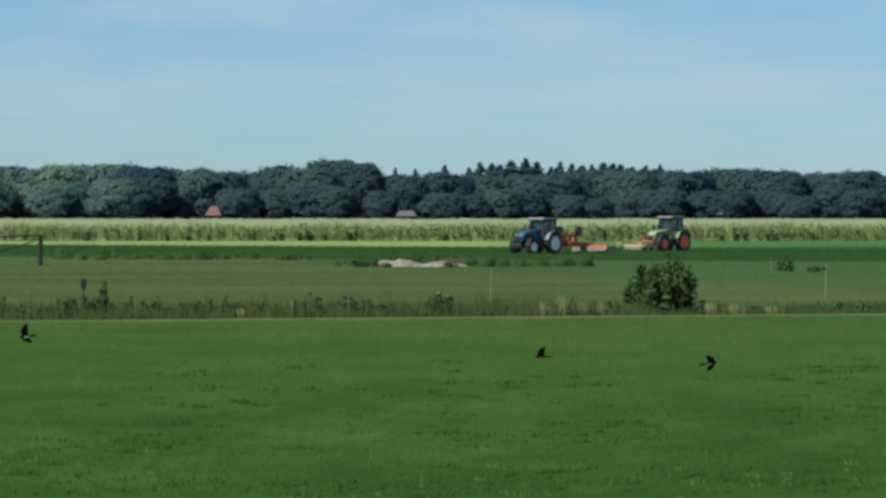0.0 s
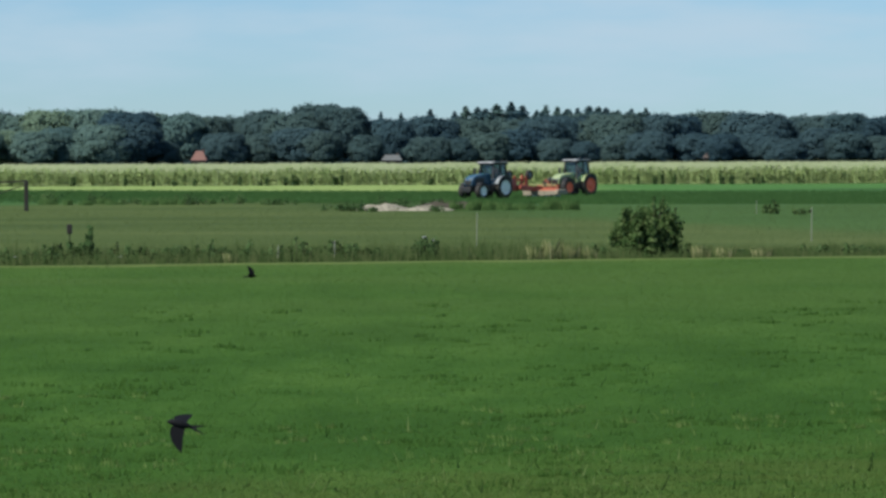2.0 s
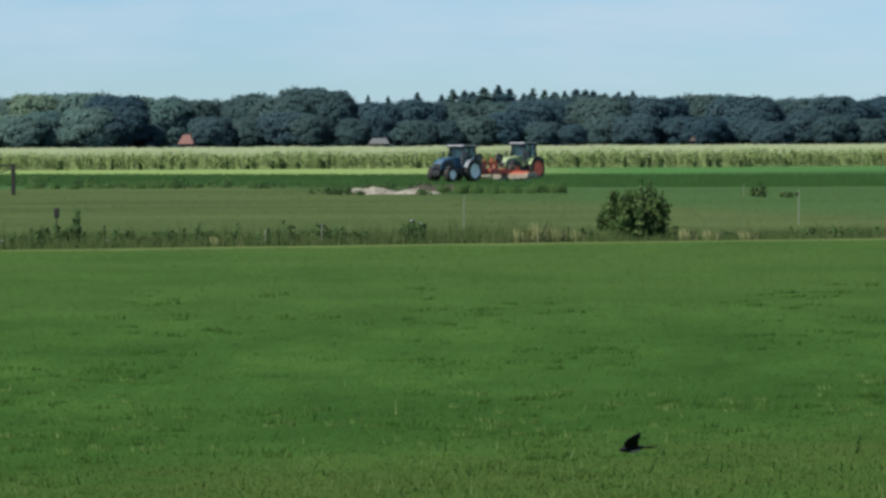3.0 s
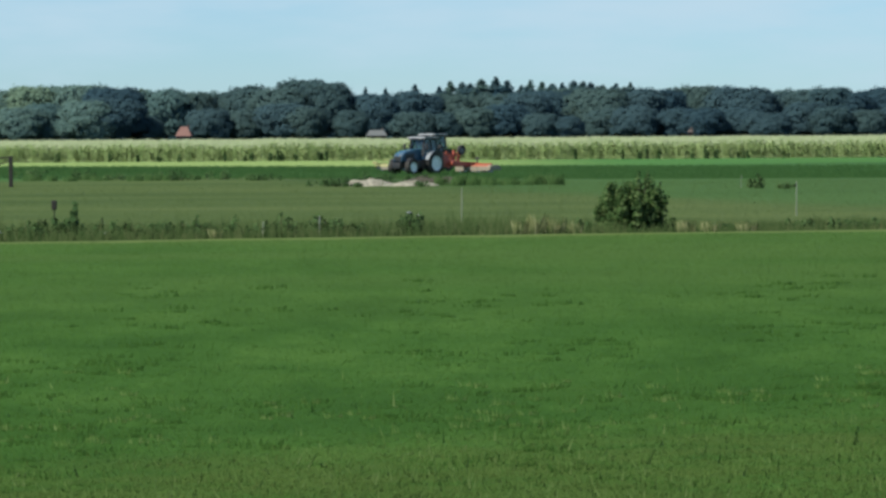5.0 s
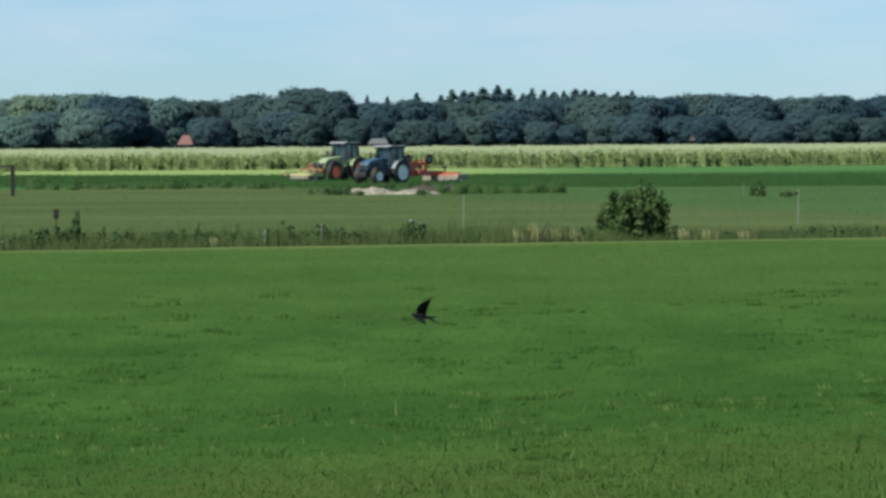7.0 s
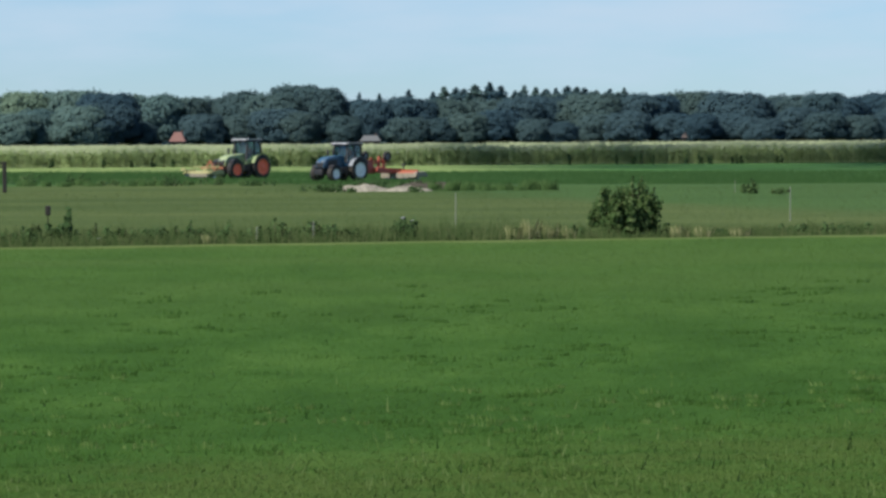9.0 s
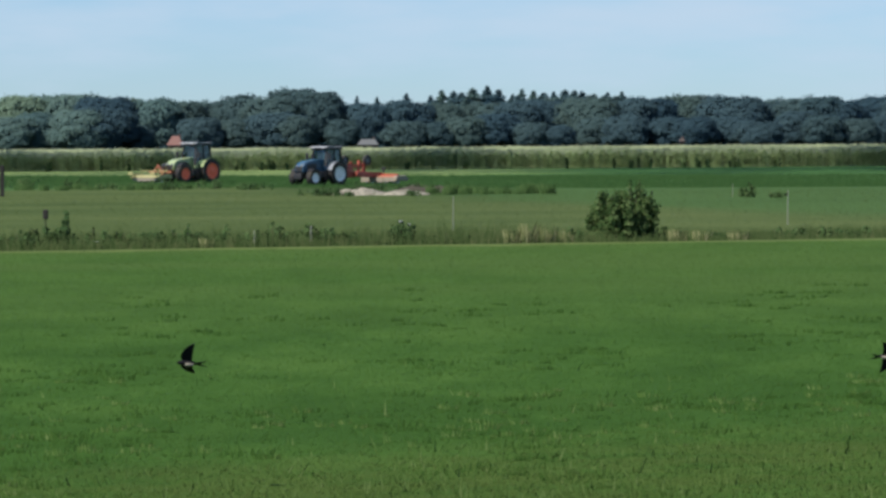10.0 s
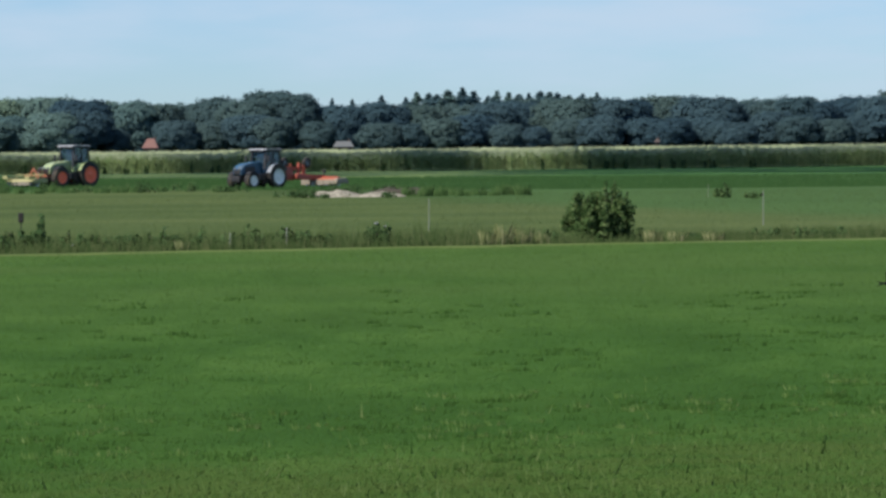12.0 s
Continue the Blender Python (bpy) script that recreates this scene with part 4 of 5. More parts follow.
def farm_house(name, label, x, y, wide, deep, eave, ridge, roof_mat, hip):
    """Brick walls under a pitched roof whose ridge runs across the view."""
    h = thing(name, label, "house")
    bm = bmesh.new()
    box(bm, (-wide / 2, -deep / 2, 0), (wide / 2, deep / 2, eave))
    part("wall", bm, BRICK, h)
    bm = bmesh.new()
    o = 0.35
    pts = [(-wide / 2 - o, -deep / 2 - o, eave - 0.1), (wide / 2 + o, -deep / 2 - o, eave - 0.1), (wide / 2 + o, deep / 2 + o, eave - 0.1), (-wide / 2 - o, deep / 2 + o, eave - 0.1),
           (-wide / 2 + hip, 0, ridge), (wide / 2 - hip, 0, ridge)]
    v = [bm.verts.new(p) for p in pts]
    for f in ((0, 1, 5, 4), (2, 3, 4, 5), (0, 4, 3), (1, 2, 5), (3, 2, 1, 0)):
        bm.faces.new([v[i] for i in f])
    part("roof", bm, roof_mat, h)
    bm = bmesh.new()
    box(bm, (-0.35, -0.35, ridge - 0.6), (0.35, 0.35, ridge + 0.5), bevel=0.04)
    chimney = part("chimney", bm, BRICK, h)
    chimney.location = (wide * 0.3, 0.6, 0)
    for k in range(3):
        bm = bmesh.new()
        cx = -wide / 2 + wide * (k + 0.5) / 3
        box(bm, (cx - 0.45, -deep / 2 - 0.04, 0.9), (cx + 0.45, -deep / 2 + 0.03, 2.0), bevel=0.02)
        part("window", bm, WHITE, h, "white-framed window")
    h.location = (x, y, 0)
    return h


farm_house("farmhouse", "brick farmhouse with an orange-red tiled roof among trees", -61.0, 896, 3.6, 7.0, 3.1, 5.5, ROOF_TILE, 0.9)
farm_house("barn", "low barn with a pale grey roof among trees", -9.8, 896, 5.0, 8.0, 2.9, 4.3, GREY_ROOF, 0.7)
farm_house("brick_hut", "small brick hut at the wood's edge", 73.5, 893, 1.0, 1.6, 3.3, 4.0, BRICK, 0.25)


# ---- rubble heap, fence, bush and weeds ----
def sand_nodes(n, l, b):
    c = ramp(n, [(0.36, (0.05, 0.055, 0.03)), (0.48, (0.17, 0.156, 0.115)), (0.64, (0.35, 0.325, 0.25))])
    l.new(noise_of(n, l, 1.8, 7, rough=0.75), c.inputs["Fac"])
    l.new(c.outputs["Color"], b.inputs["Base Color"])
    b.inputs["Roughness"].default_value = 0.95
    bump(n, l, b, noise_of(n, l, 7, 6), 0.9, 0.08)


SAND = material("pale_rubble", sand_nodes)
SOIL = paint("dark_soil", (0.036, 0.031, 0.020), 0.95, dirt=(0.066, 0.058, 0.036), amount=0.6)
WOOD_OLD = paint("weathered_wood", (0.022, 0.020, 0.016), 0.9, dirt=(0.02, 0.025, 0.016))
STAKE = paint("pale_stake", (0.25, 0.26, 0.21), 0.8)


def heap(name, label, x, y, rx, ry, high, seed, mat):
    """A low uneven mound with lumps and slipped edges."""
    bm = bmesh.new()
    n = 30
    grid = {}
    for i in range(n + 1):
        for j in range(n + 1):
            u, v = i / n * 2 - 1, j / n * 2 - 1
            r = math.hypot(u, v)
            p = Vector((u * 2.2 + seed, v * 2.2, seed))
            lump = noise.fractal(p, 1.0, 2.0, 4)
            z = high * max(0.0, 1 - (r * (1 + 0.2 * lump)) ** 2.4) ** 0.8 * (1 + 0.5 * lump) - 0.06
            grid[i, j] = bm.verts.new((u * rx, v * ry, z))
    for i in range(n):
        for j in range(n):
            bm.faces.new((grid[i, j], grid[i + 1, j], grid[i + 1, j + 1], grid[i, j + 1]))
    me = bpy.data.meshes.new(name)
    bm.to_mesh(me)
    bm.free()
    me.materials.append(mat)
    me.shade_smooth()
    ob = tagged(new(name, me), label, "heap", "heaps on the meadow")
    ob.location = (x, y, ground_z(x, y))
    return ob


heap("sand_mound", "pale mound of sandy soil overgrown at its edges", -2.8, 204, 2.0, 2.2, 0.42, 3.1, SAND)
heap("sand_mound", "low pale mound of sand beside a larger mound", -0.05, 203, 1.75, 1.8, 0.32, 7.7, SAND)
heap("soil_mound", "dark brown mound of dug soil behind the sand", 1.2, 205.4, 2.3, 1.4, 0.56, 5.3, SOIL)


def weed(name, label, x, y, high, wide, stems, seed, mat=None, leaf=(0.05, 0.13), per=90, flowers=0, group="weeds", category="weed", loose=1.0):
    """A herb or low shrub: thin branching stems that carry many small leaves."""
    rng = np.random.default_rng(seed)
    w = thing(name, label, category, group)
    pts, out = [], []
    tips = []
    for k in range(stems):
        a, r = rng.uniform(0, 2 * math.pi), wide / 2 * math.sqrt(rng.random())
        top = Vector((math.cos(a) * r, math.sin(a) * r, high * rng.uniform(0.55, 1.0) * (1 - 0.35 * (2 * r / wide) ** 2)))
        foot = Vector((top.x * 0.72, top.y * 0.72, -0.05))
        bm = bmesh.new()
        rod(bm, foot, top, 0.012 + high * 0.006, 0.005, 5)
        part("stem", bm, BARK, w)
        tips.append(top)
        for q in range(per):
            f = rng.random() ** 0.9
            p = foot.lerp(top, f)
            spread = loose * wide * 0.5 / math.sqrt(stems) * (1.5 - 0.8 * f)
            v = Vector(rng.normal(0, 1, 3)).normalized()
            pts.append(p + v * spread * rng.random() ** 0.5)
            out.append(v)
    pts, out = np.array([tuple(p) for p in pts]), np.array([tuple(v) for v in out])
    keep = pts[:, 2] > 0.02
    soft = out[keep] * 0.7 + np.array([0, -0.1, 0.5]) + rng.normal(0, 0.2, (int(keep.sum()), 3))
    me = quick_mesh("foliage", leaf_quads(rng, pts[keep], leaf, out[keep]), 4, mat or WEED, soft)
    ob = new("foliage", me)
    ob.parent = w
    for k in range(flowers):
        bm = bmesh.new()
        for q in range(7):
            a = q * 0.9
            box(bm, (math.cos(a) * 0.04 - 0.022, math.sin(a) * 0.04 - 0.022, -0.02), (math.cos(a) * 0.04 + 0.022, math.sin(a) * 0.04 + 0.022, 0.02), bevel=0.008)
        f = part("flower_head", bm, WHITE, w, "white flower head")
        f.location = tips[k % len(tips)] + Vector((0, -0.06, 0.03))
    w.location = (x, y, ground_z(x, y))
    return w


# the solitary bush on the verge
weed("bush", "dense dark green bush with upright shoots on the verge", 6.88, 106.0, 1.98, 2.2, 62, 301, BUSH, (0.07, 0.17), 230, group="", category="bush", loose=1.9)
for k, (x, high, wide, stems) in enumerate([(7.25, 2.40, 0.55, 7), (6.35, 2.05, 0.4, 4), (7.7, 2.1, 0.4, 4), (6.85, 2.2, 0.4, 4)]):
    weed("bush_shoot", "tall leafy shoot rising out of the bush", x, 106.0 + 0.1 * k, high, wide, stems, 302 + k, BUSH, (0.06, 0.13), 55, group="shoots of the bush", category="bush")

# tall herbs and brambles along the verge
weed("thistle", "tall dark leafy thistle at the lawn edge", -10.5, 102.0, 1.5, 0.8, 7, 310, leaf=(0.08, 0.22), per=60)
weed("dock_plant", "tall leafy dock plant with white blossoms", -0.1, 103.6, 0.92, 1.1, 9, 311, leaf=(0.06, 0.15), per=60, flowers=2)
for k, (x, high, wide) in enumerate([(-13.0, 0.65, 1.3), (-12.2, 0.75, 1.1), (-11.3, 0.7, 1.2), (-9.7, 0.65, 1.0), (-8.6, 0.95, 1.3), (-7.6, 0.9, 1.4), (-6.6, 0.75, 1.2), (-5.3, 0.55, 1.0),
                                     (-3.9, 0.6, 0.9), (-2.4, 0.65, 0.8), (-1.2, 0.5, 0.8), (1.0, 0.55, 0.9), (1.9, 0.45, 0.8), (5.4, 0.5, 0.9), (8.6, 0.5, 1.0), (9.8, 0.45, 1.0),
                                     (12.2, 0.6, 0.8), (14.0, 0.5, 1.0)]):
    weed("bramble", "lighter green bramble thicket on the verge" if k % 3 == 1 else "dark green bramble thicket on the verge", x, 104.2 + 0.27 * x, high * 0.85, wide, 9, 330 + k, WEED_LIGHTER if k % 3 == 1 else None, leaf=(0.06, 0.16), per=60, flowers=1 if k in (0, 3) else 0, group="brambles on the verge")


# the verge is thickest to the west: tall herbs between the grass
rng = np.random.default_rng(91)
for k in range(44):
    x = -14.2 + 16.5 * (k + rng.random()) / 44 if k < 34 else rng.uniform(2.0, 15.5)
    tall = rng.uniform(0.55, 1.0) * (1.0 if x < -3 else 0.75)
    weed("nettle", "clump of herbs among tall grass on the verge", x, 103.4 + 0.27 * x + rng.uniform(0, 2.2), tall, rng.uniform(0.5, 1.0), 6, 800 + k, WEED_LIGHTER if k % 2 else VERGE, leaf=(0.06, 0.15), per=42, group="nettles on the verge")


def tussock(x, y, high, wide, count, seed, mat=TUSSOCK, label="tussock of tall bleached grass on the verge", group="tussocks on the verge"):
    """A tussock of long pale bleached blades that bend outwards."""
    rng = np.random.default_rng(seed)
    a, r = rng.uniform(0, 2 * np.pi, count), wide / 2 * np.sqrt(rng.random(count))
    h = high * (0.45 + 0.55 * rng.random(count))
    px, py = np.cos(a) * r, np.sin(a) * r
    out = h * 0.35 * rng.random(count)
    w = (0.010 + 0.010 * rng.random(count)) * max(1.0, y / 120)
    v = np.empty((count, 4, 3))
    v[:, 0] = np.stack([px - w, py, np.full(count, -0.03)], 1)
    v[:, 1] = np.stack([px + w, py, np.full(count, -0.03)], 1)
    v[:, 2] = np.stack([px + np.cos(a) * out * 0.4 + w * 0.8, py + np.sin(a) * out * 0.4, h * 0.65], 1)
    v[:, 3] = np.stack([px + np.cos(a) * out, py + np.sin(a) * out, h], 1)
    up = np.stack([np.cos(a) * 0.4, np.sin(a) * 0.4 - 0.3, np.full(count, 0.8)], 1)
    ob = tagged(new("grass_tussock", quick_mesh("grass_tussock", v, 4, mat, up)), label, "grass", group)
    ob.location = (x, y, ground_z(x, y))


for k, (x, high, wide) in enumerate([(3.3, 0.55, 0.5), (3.8, 0.72, 0.6), (4.4, 0.62, 0.5), (5.0, 0.45, 0.4), (8.5, 0.42, 0.6), (9.3, 0.36, 0.7), (10.4, 0.34, 0.7), (-6.0, 0.34, 0.4)]):
    tussock(x, 102.9 + 0.27 * x, high, wide, int(110 * wide), 480 + k)

# dark tall weeds added along the maize front in place of its shaded gaps
rng = np.random.default_rng(77)
for k in range(30):
    x = (rng.uniform(-50, 56) if k < 14 else rng.choice([-20, -14, 17, 26, 41]) + rng.normal(0, 2.6))
    weed("tall_weed", "tall dark weed before the maize, standing in for a shaded gap", x, 400.9 + rng.uniform(0, 1.2), rng.uniform(0.9, 1.7), rng.uniform(0.35, 0.8), 4, 600 + k, leaf=(0.14, 0.34), per=22, group="weeds before the maize")

# tall green grass in drifts beside the heaps
rng = np.random.default_rng(33)
for k in range(26):
    x = 1.2 + 7.6 * (k + rng.random()) / 26
    tussock(x, 203.5 + rng.uniform(-1, 3.5), rng.uniform(0.18, 0.80), rng.uniform(0.5, 1.2), 90, 520 + k, RUSH, "clump of tall green grass on the meadow", "grass clumps on the meadow")
for k in range(16):
    x = rng.uniform(-27, -9)
    tussock(x, 231 + rng.uniform(-1, 4), rng.uniform(0.3, 0.6), rng.uniform(0.6, 1.4), 90, 560 + k, RUSH, "clump of tall green grass on the meadow", "grass clumps on the meadow")

# weeds round the heaps and out on the meadow
for k, (x, y, high, wide) in enumerate([(-5.3, 202, 0.42, 1.5), (-4.8, 201, 0.32, 1.0), (-2.2, 207.5, 0.8, 1.4), (-0.2, 207, 0.8, 1.5), (-4.6, 203, 0.4, 1.1), (-1.9, 201.6, 0.16, 0.6), (-3.9, 201.4, 0.22, 0.9), (0.5, 201, 0.3, 0.9), (-4.3, 206, 0.5, 1.2), (-2.6, 208, 0.75, 1.6), (-0.9, 208, 0.75, 1.8), (0.8, 207, 0.75, 1.6),
                                        (18.6, 186, 0.7, 0.3), (19.4, 186, 0.95, 0.4), (20.3, 186, 0.4, 0.7),
                                        (-23.4, 236, 0.75, 1.5), (-27.0, 236, 0.7, 2.2), (-18.5, 234, 0.6, 1.5), (-16.2, 232, 0.75, 2.0), (-13.8, 233, 0.6, 1.8), (-20.8, 233, 0.4, 1.4), (-10.0, 232, 0.45, 1.6)]):
    weed("weed_clump", "dark green clump of weeds on the meadow", x + 0.35 * math.sin(k * 2.3), y + 1.5 * math.sin(k * 1.7), high * (0.9 if x > 15 else 0.98 if -6 < x < 1 else 0.95), wide * 1.5, 8, 370 + k, WEED_LIGHTER if x > 2.8 or (x < -8 and k % 3) else None, leaf=(0.07, 0.18), per=38, group="weed clumps on the meadow")


def stake(x, y, high, r, mat, label, name="fence_stake"):
    bm = bmesh.new()
    rod(bm, (0, 0, -0.3), (0.02, 0, high - 0.05), r, r * 0.9, 8)
    rod(bm, (0.02, 0, high - 0.05), (0.02, 0, high), r * 0.9, r * 0.35, 8)
    me = bpy.data.meshes.new(name)
    bm.to_mesh(me)
    bm.free()
    me.materials.append(mat)
    ob = tagged(new(name, me), label, "stake", "stakes of the field fence")
    ob.location = (x, y, ground_z(x, y))
    return ob


stake(1.68, 119, 1.22, 0.016, STAKE, "thin pale fence stake standing in the meadow")
stake(14.1, 124, 1.3, 0.017, STAKE, "thin pale fence stake standing in the meadow")
stake(-2.9, 102.6, 0.66, 0.018, STAKE, "short pale fence stake at the lawn edge")
stake(-4.6, 102.1, 0.52, 0.018, STAKE, "short pale fence stake at the lawn edge")
stake(18.2, 187, 0.75, 0.014, STAKE, "short pale fence stake among weeds")

# old post with a dark box on top
boxed = thing("marker_post", "dark weathered post with a box-shaped head on the verge", "post")
bm = bmesh.new()
rod(bm, (0, 0, -0.3), (0, 0, 0.75), 0.02, 0.018, 8)
part("post", bm, WOOD_OLD, boxed)
bm = bmesh.new()
box(bm, (-0.085, -0.08, 0.70), (0.085, 0.08, 1.02), bevel=0.035)
part("head", bm, WOOD_OLD, boxed)
boxed.location = (-11.75, 110, ground_z(-11.75, 110))

# gate post with its rail
gate = thing("gate", "old dark wooden gate post with one top rail", "gate")
bm = bmesh.new()
box(bm, (-0.12, -0.12, -0.3), (0.12, 0.12, 1.92), bevel=0.03)
part("gate_post", bm, WOOD_OLD, gate)
bm = bmesh.new()
box(bm, (-0.11, -0.11, -0.3), (0.11, 0.11, 1.8), bevel=0.03)
other = part("gate_post", bm, WOOD_OLD, gate)
other.location = (-3.6, 0, 0)
bm = bmesh.new()
beam(bm, (-3.6, 0, 1.72), (0, 0, 1.84), 0.08, 0.11)
part("rail", bm, WOOD_OLD, gate)
bm = bmesh.new()
beam(bm, (-3.55, 0.02, 0.5), (-0.1, 0.02, 1.6), 0.05, 0.07)
part("brace", bm, WOOD_OLD, gate)
gate.location = (-24.75, 207, 0)


# ---- the cloud whose shadow crosses the maize ----
def cloud_nodes(n, l, b):
    l.new(mix(n, l, noise_of(n, l, 0.02, 5), (0.80, 0.81, 0.83), (0.90, 0.90, 0.90)), b.inputs["Base Color"])
    b.inputs["Roughness"].default_value = 1.0


CLOUD = material("cloud_vapour", cloud_nodes)


def cloud(length, depth, seed):
    """A thin broken cloud bank along x: loose puffs, close together inside and sparse at its frayed edges."""
    rng = np.random.default_rng(seed)
    bm = bmesh.new()
    bmesh.ops.create_icosphere(bm, subdivisions=1, radius=1.0)
    ball = np.array([tuple(v.co) for v in bm.verts])
    tris = np.array([[v.index for v in f.verts] for f in bm.faces])
    bm.free()
    verts, faces = [], []
    while len(verts) < CLOUD_PUFFS:
        u, v = rng.uniform(-1, 1), rng.uniform(-1, 1)
        fray = min(1.0, (1 - abs(u)) * length / 2 / 170) * min(1.0, (1 - abs(v)) * depth / 2 / 22)
        if fray < rng.random():
            continue
        r = rng.uniform(2.2, 4.6)
        swell = r * (1 + rng.uniform(-0.25, 0.25, (len(ball), 1)))
        c = np.array([u * length / 2, v * depth / 2, rng.uniform(-6, 6)])
        faces.append(tris + len(ball) * len(verts))
        verts.append(c + ball * swell * np.array([1.25, 1.0, 0.6]))
    me = from_arrays("cloud", np.concatenate(verts).tolist(), np.concatenate(faces).tolist(), CLOUD, True)
    return tagged(new("cloud", me), "thin broken white cloud bank drifting over the fields", "cloud", kind="stuff")


CLOUD_HIGH, CLOUD_PUFFS = 700.0, 1950
cloud_bank = cloud(640, 126, 17)


def cloud_over(x, y):
    """Where the cloud must hang for its shadow to fall about (x, y)."""
    back = CLOUD_HIGH / math.tan(radians(SUN_EL))
    return pose(x + math.sin(radians(SUN_AZ)) * back, y + math.cos(radians(SUN_AZ)) * back, CLOUD_HIGH)


# ---- swallows ----
def feather_nodes(n, l, b):
    l.new(mix(n, l, noise_of(n, l, 40, 3, space="Object"), (0.004, 0.005, 0.007), (0.011, 0.011, 0.012)), b.inputs["Base Color"])
    b.inputs["Roughness"].default_value = 0.7
    b.inputs["Specular IOR Level"].default_value = 0.08


FEATHER = material("dark_feathers", feather_nodes)
BELLY = paint("white_feathers", (0.34, 0.30, 0.24), 0.9, amount=0.1)
bird_meshes = {}


def swallow():
    """A swallow that flies along +x: spindle body, pale belly, forked tail, two long curved wings."""
    bird = thing("swallow", "dark swallow with a pale belly flying low over grass", "bird", "swallows over the lawn")

    def piece(name, parent, build, mat, label=""):
        if name not in bird_meshes:
            bm = bmesh.new()
            build(bm)
            ob = part(name, bm, mat, parent, label, 60)
            bird_meshes[name] = ob.data
            return ob
        ob = new(name, bird_meshes[name])
        ob.parent = parent
        if label:
            ob["label"] = label
        return ob

    def spindle(bm, stops):
        rings = []
        for x, r, z in stops:
            rings.append([bm.verts.new((x, math.cos(a) * r, z + math.sin(a) * r * 0.9)) for a in [2 * math.pi * k / 10 for k in range(10)]])
        for p, q in zip(rings, rings[1:]):
            for k in range(10):
                bm.faces.new((p[k], p[(k + 1) % 10], q[(k + 1) % 10], q[k]))
        bm.faces.new(rings[0])
        bm.faces.new(rings[-1][::-1])

    def body(bm):
        spindle(bm, [(0.10, 0.002, 0.0), (0.085, 0.010, 0.001), (0.07, 0.021, 0.003), (0.045, 0.026, 0.003), (0.02, 0.031, 0.002), (-0.02, 0.030, 0.002), (-0.06, 0.019, 0.003), (-0.085, 0.006, 0.004)])

    def belly(bm):
        spindle(bm, [(0.030, 0.008, -0.012), (0.012, 0.022, -0.012), (-0.02, 0.022, -0.012), (-0.06, 0.010, -0.009)])

    def blade(bm, outline, thick):
        top = [bm.verts.new((x, y, thick)) for x, y in outline]
        low = [bm.verts.new((x, y, -thick)) for x, y in outline]
        bm.faces.new(top)
        bm.faces.new(low[::-1])
        for i in range(len(outline)):
            j = (i + 1) % len(outline)
            bm.faces.new((top[i], low[i], low[j], top[j]))

    def tail(bm):
        blade(bm, [(-0.07, 0.012), (-0.11, 0.022), (-0.18, 0.038), (-0.125, 0.008), (-0.118, 0.0), (-0.125, -0.008), (-0.18, -0.038), (-0.11, -0.022), (-0.07, -0.012)], 0.002)

    def wing_left(bm):
        blade(bm, [(0.040, 0.0), (0.058, 0.04), (0.055, 0.080), (0.030, 0.125), (-0.012, 0.165), (-0.062, 0.195), (-0.058, 0.150), (-0.046, 0.09), (-0.044, 0.03), (-0.040, 0.0)], 0.003)

    def wing_right(bm):
        blade(bm, [(0.040, 0.0), (0.058, -0.04), (0.055, -0.080), (0.030, -0.125), (-0.012, -0.165), (-0.062, -0.195), (-0.058, -0.150), (-0.046, -0.09), (-0.044, -0.03), (-0.040, 0.0)], 0.003)

    piece("body", bird, body, FEATHER)
    piece("belly", bird, belly, BELLY, "off-white belly")
    piece("tail", bird, tail, FEATHER)
    left = piece("left_wing", bird, wing_left, FEATHER)
    right = piece("right_wing", bird, wing_right, FEATHER)
    left.location, right.location = (0, 0.012, 0.006), (0, -0.012, 0.006)
    return bird, ((left, 1), (right, -1))


# ---- what moves ----
def along(points, t):
    """Straight-line reading of a table of (seconds, value)."""
    for (t0, v0), (t1, v1) in zip(points, points[1:]):
        if t <= t1:
            return v0 + (v1 - v0) * (t - t0) / (t1 - t0)
    return points[-1][1]


# bearing of each left rear rim, as a tangent, and its distance, over the clip
BLUE_WAY = [(0.0, 0.0327), (3.0, 0.0168), (6.0, 0.0007), (9.0, -0.0147), (12.0, -0.0309)]
LIME_WAY = [(0.0, 0.0712), (3.0, 0.0356), (5.5, 0.0030), (9.0, -0.0436), (12.0, -0.0867)]


def drive(way, d0, d1, t):
    d = d0 + (d1 - d0) * t / 12.0
    h = radians(HEAD)
    x, y = along(way, t) * d, d
    return x + math.sin(h) * 0.92, y - math.cos(h) * 0.92      # from the left rim to the middle of the axle


# swallows: distance in metres, bank in degrees, then seconds with the bearing and the drop as tangents
flock = []


def flight(distance, bank, sightings):
    bird, wings = swallow()
    flock.append((bird, wings, bank, [(t, Vector((a * distance, distance, max(0.15, EYE.z - drop * distance)))) for t, a, drop in sightings]))


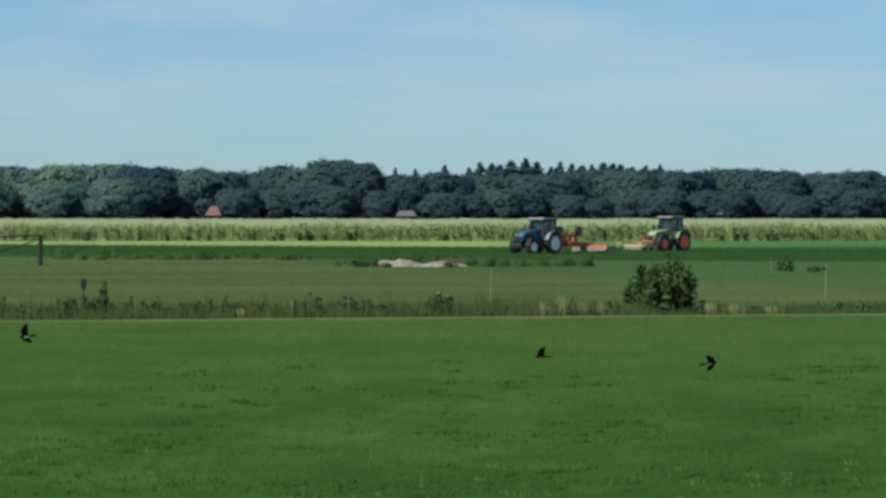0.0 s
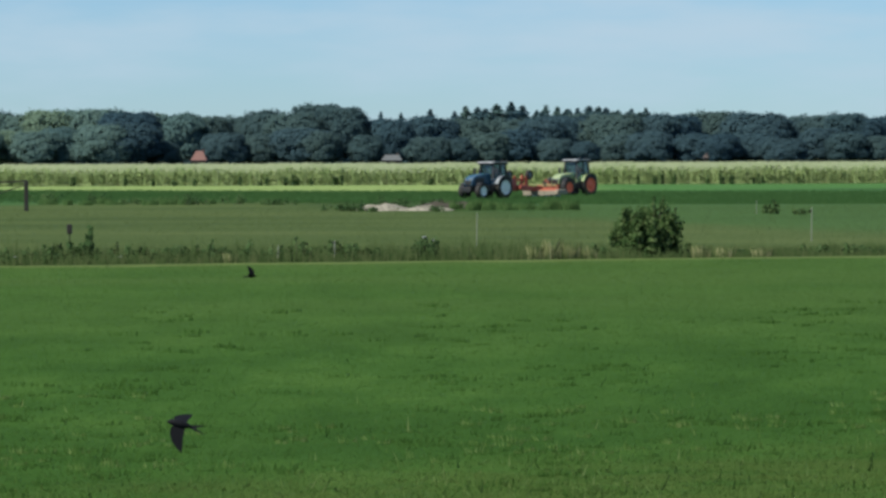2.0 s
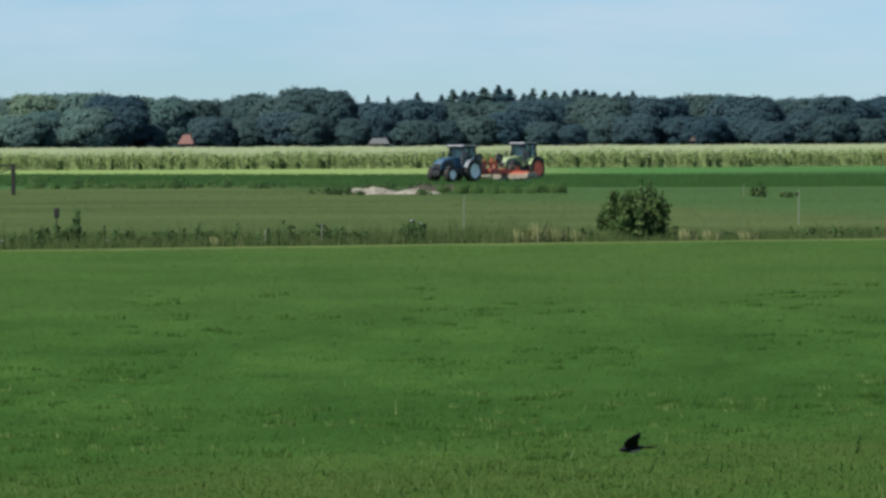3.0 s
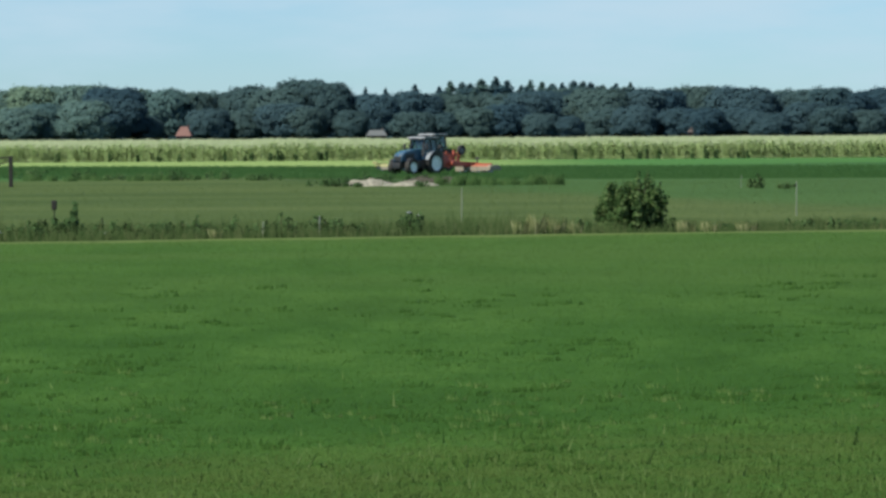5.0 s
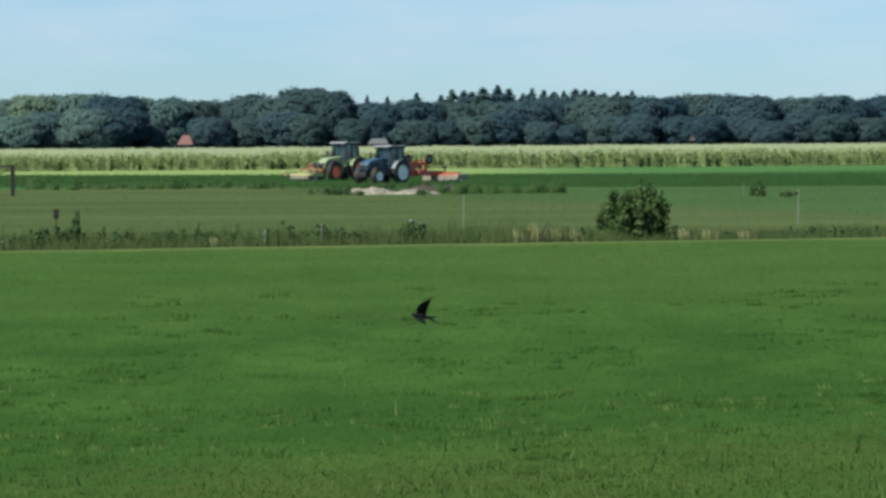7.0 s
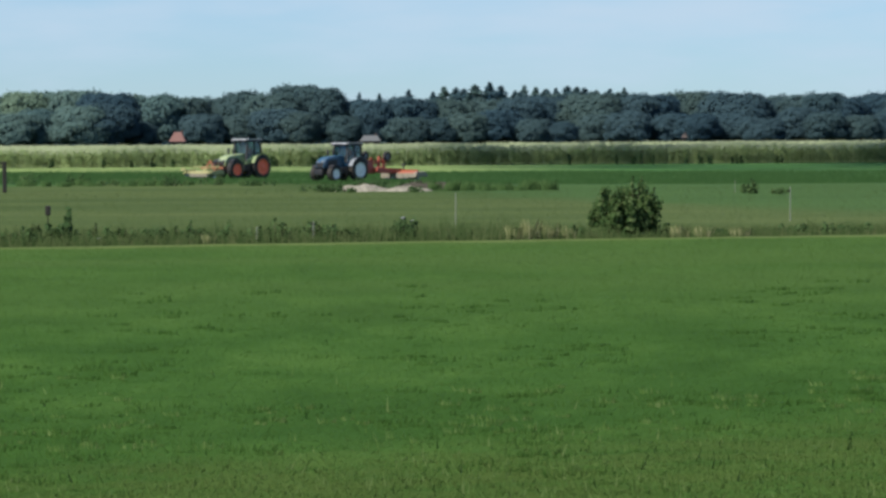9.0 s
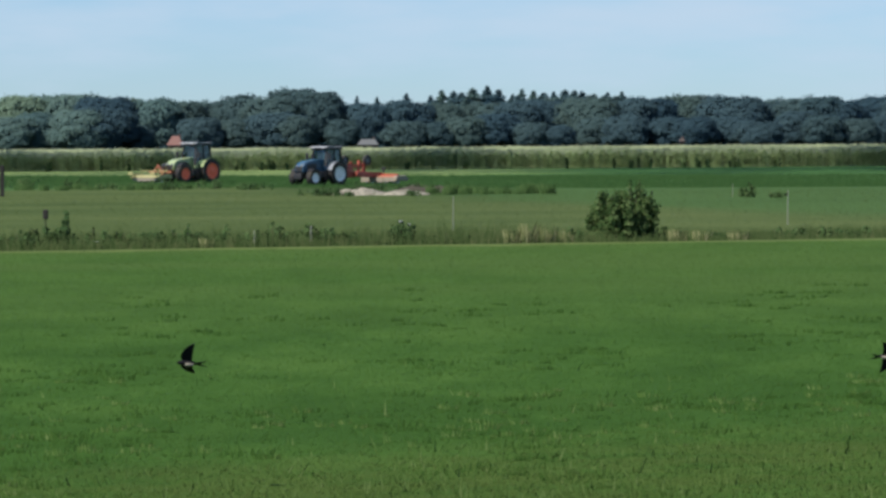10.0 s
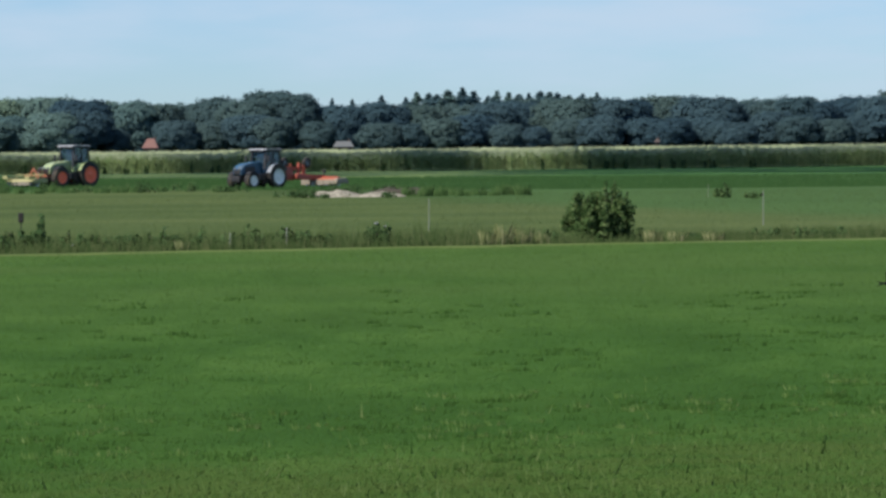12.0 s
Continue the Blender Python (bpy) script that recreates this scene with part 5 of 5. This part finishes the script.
flight(50.2, 28, [(0, 0.0292, 0.0421), (0.1, 0.0083, 0.0423), (0.2, -0.0140, 0.0423), (0.3, -0.0369, 0.0419), (0.4, -0.0586, 0.0374), (0.5, -0.0802, 0.0389), (0.6, -0.1027, 0.0388)])
flight(48.5, -38, [(0, 0.0796, 0.0440), (0.1, 0.0972, 0.0410), (0.2, 0.1143, 0.0370)])
flight(47.7, 47, [(0, -0.1241, 0.0361), (0.1, -0.1433, 0.0384)])
flight(24.3, -47, [(1.1, 0.1219, 0.0926), (1.2, 0.1085, 0.0924), (1.3, 0.0939, 0.0928), (1.4, 0.0729, 0.0985), (1.55, 0.0435, 0.1040), (1.7, 0.0135, 0.0990), (1.8, -0.0077, 0.0922), (1.9, -0.0387, 0.0864), (2, -0.0743, 0.0786), (2.1, -0.1106, 0.0686)])
flight(62.7, 38, [(1.7, -0.1106, 0.0364), (1.8, -0.0923, 0.0376), (1.9, -0.0726, 0.0354), (2, -0.0528, 0.0346), (2.1, -0.0331, 0.0323), (2.2, -0.0140, 0.0314), (2.3, 0.0051, 0.0304), (2.4, 0.0255, 0.0318), (2.5, 0.0515, 0.0313), (2.6, 0.0711, 0.0342), (2.7, 0.0894, 0.0348), (2.8, 0.1119, 0.0349)])
flight(23.8, 20, [(2.7, 0.1285, 0.0831), (2.8, 0.1115, 0.0857), (2.9, 0.0884, 0.0904), (3, 0.0640, 0.0916), (3.1, 0.0355, 0.0955), (3.2, 0.0017, 0.1001)])
flight(33.4, -66, [(6.7, 0.1036, 0.0671), (6.8, 0.0622, 0.0608), (6.9, 0.0282, 0.0560), (7, 0.0013, 0.0516), (7.1, -0.0128, 0.0473), (7.2, -0.0257, 0.0412)])
flight(35.1, -57, [(9.4, -0.0816, 0.0511), (9.5, -0.0396, 0.0487), (9.6, -0.0020, 0.0500), (9.7, 0.0356, 0.0538), (9.8, 0.0723, 0.0610), (9.9, 0.1078, 0.0644)])
flight(30.1, 47, [(9.6, 0.1112, 0.0743), (9.7, 0.0660, 0.0736), (9.8, 0.0221, 0.0743), (9.9, -0.0219, 0.0696), (10, -0.0652, 0.0649), (10.1, -0.1104, 0.0642)])
flight(46, 76, [(11.1, -0.1084, 0.0456), (11.2, -0.0905, 0.0414), (11.3, -0.0566, 0.0422), (11.4, -0.0256, 0.0404), (11.5, 0.0036, 0.0433), (11.6, 0.0328, 0.0431), (11.7, 0.0626, 0.0456), (11.8, 0.1080, 0.0416), (11.9, 0.1296, 0.0427)])
flight(45.2, -76, [(11.1, -0.0988, 0.0457), (11.2, -0.0689, 0.0436), (11.3, -0.0370, 0.0451), (11.4, -0.0078, 0.0419), (11.5, 0.0193, 0.0434), (11.6, 0.0484, 0.0446), (11.7, 0.0802, 0.0458), (11.8, 0.1256, 0.0438)])


def motions():
    walk(cloud_bank, [(0.0, cloud_over(765, 386)), (12.0, cloud_over(105, 386))])
    for bird, wings, bank, way in flock:
        t0, t1 = way[0][0], way[-1][0]
        v0 = (way[1][1] - way[0][1]) / (way[1][0] - t0)
        v1 = (way[-1][1] - way[-2][1]) / (t1 - way[-2][0])
        v0.z = v1.z = 0
        stops = list(way)
        if t0 > 0:
            stops = [(0.0, way[0][1] - v0 * t0), (t0 - min(0.3, t0 / 2), way[0][1] - v0 * min(0.3, t0 / 2))] + stops
        if t1 < 12:
            k = min(0.3, (12 - t1) / 2)
            stops += [(t1 + k, way[-1][1] + v1 * k), (12.0, way[-1][1] + v1 * (12 - t1))]
        rows = []
        for i, (t, p) in enumerate(stops):
            q, r = stops[max(0, i - 1)][1], stops[min(len(stops) - 1, i + 1)][1]
            go = r - q
            rows.append((t, Matrix.Translation(p) @ go.to_track_quat("X", "Z").to_matrix().to_4x4() @ Matrix.Rotation(radians(bank), 4, "X")))
        walk(bird, rows)
        beats = [0.0] + [round(t0 - 0.3 + 0.1 * k, 2) for k in range(int((t1 - t0) / 0.1 + 7)) if 0 < t0 - 0.3 + 0.1 * k < 12] + [12.0]
        for wing, side in wings:
            walk(wing, [(t, Matrix.Translation(wing.location) @ Matrix.Rotation(side * radians(12 + 42 * math.sin(2 * math.pi * 3.1 * t + bank)), 4, "X")) for t in beats])
    for machine, tool, wheels, way, d0, d1 in ((blue_tractor, red_mower, blue_wheels, BLUE_WAY, 271.0, 247.0),
                                                (lime_tractor, lime_mower, lime_wheels, LIME_WAY, 297.0, 250.5)):
        rows, gone, last = [], 0.0, None
        spins = [[] for _ in wheels]
        for k in range(61):
            t = k * 0.2
            x, y = drive(way, d0, d1, t)
            if last:
                gone += math.hypot(x - last[0], y - last[1])
            last = (x, y)
            rows.append((t, pose(x, y, ground_z(x, y), 0, 0, HEAD)))
            for spin, (ob, radius) in zip(spins, wheels):
                spin.append((t, Matrix.Translation(ob.location) @ Matrix.Rotation(gone / radius, 4, "Y")))
        walk(machine, rows)
        walk(tool, rows)
        for spin, (ob, radius) in zip(spins, wheels):
            walk(ob, spin)


motions()
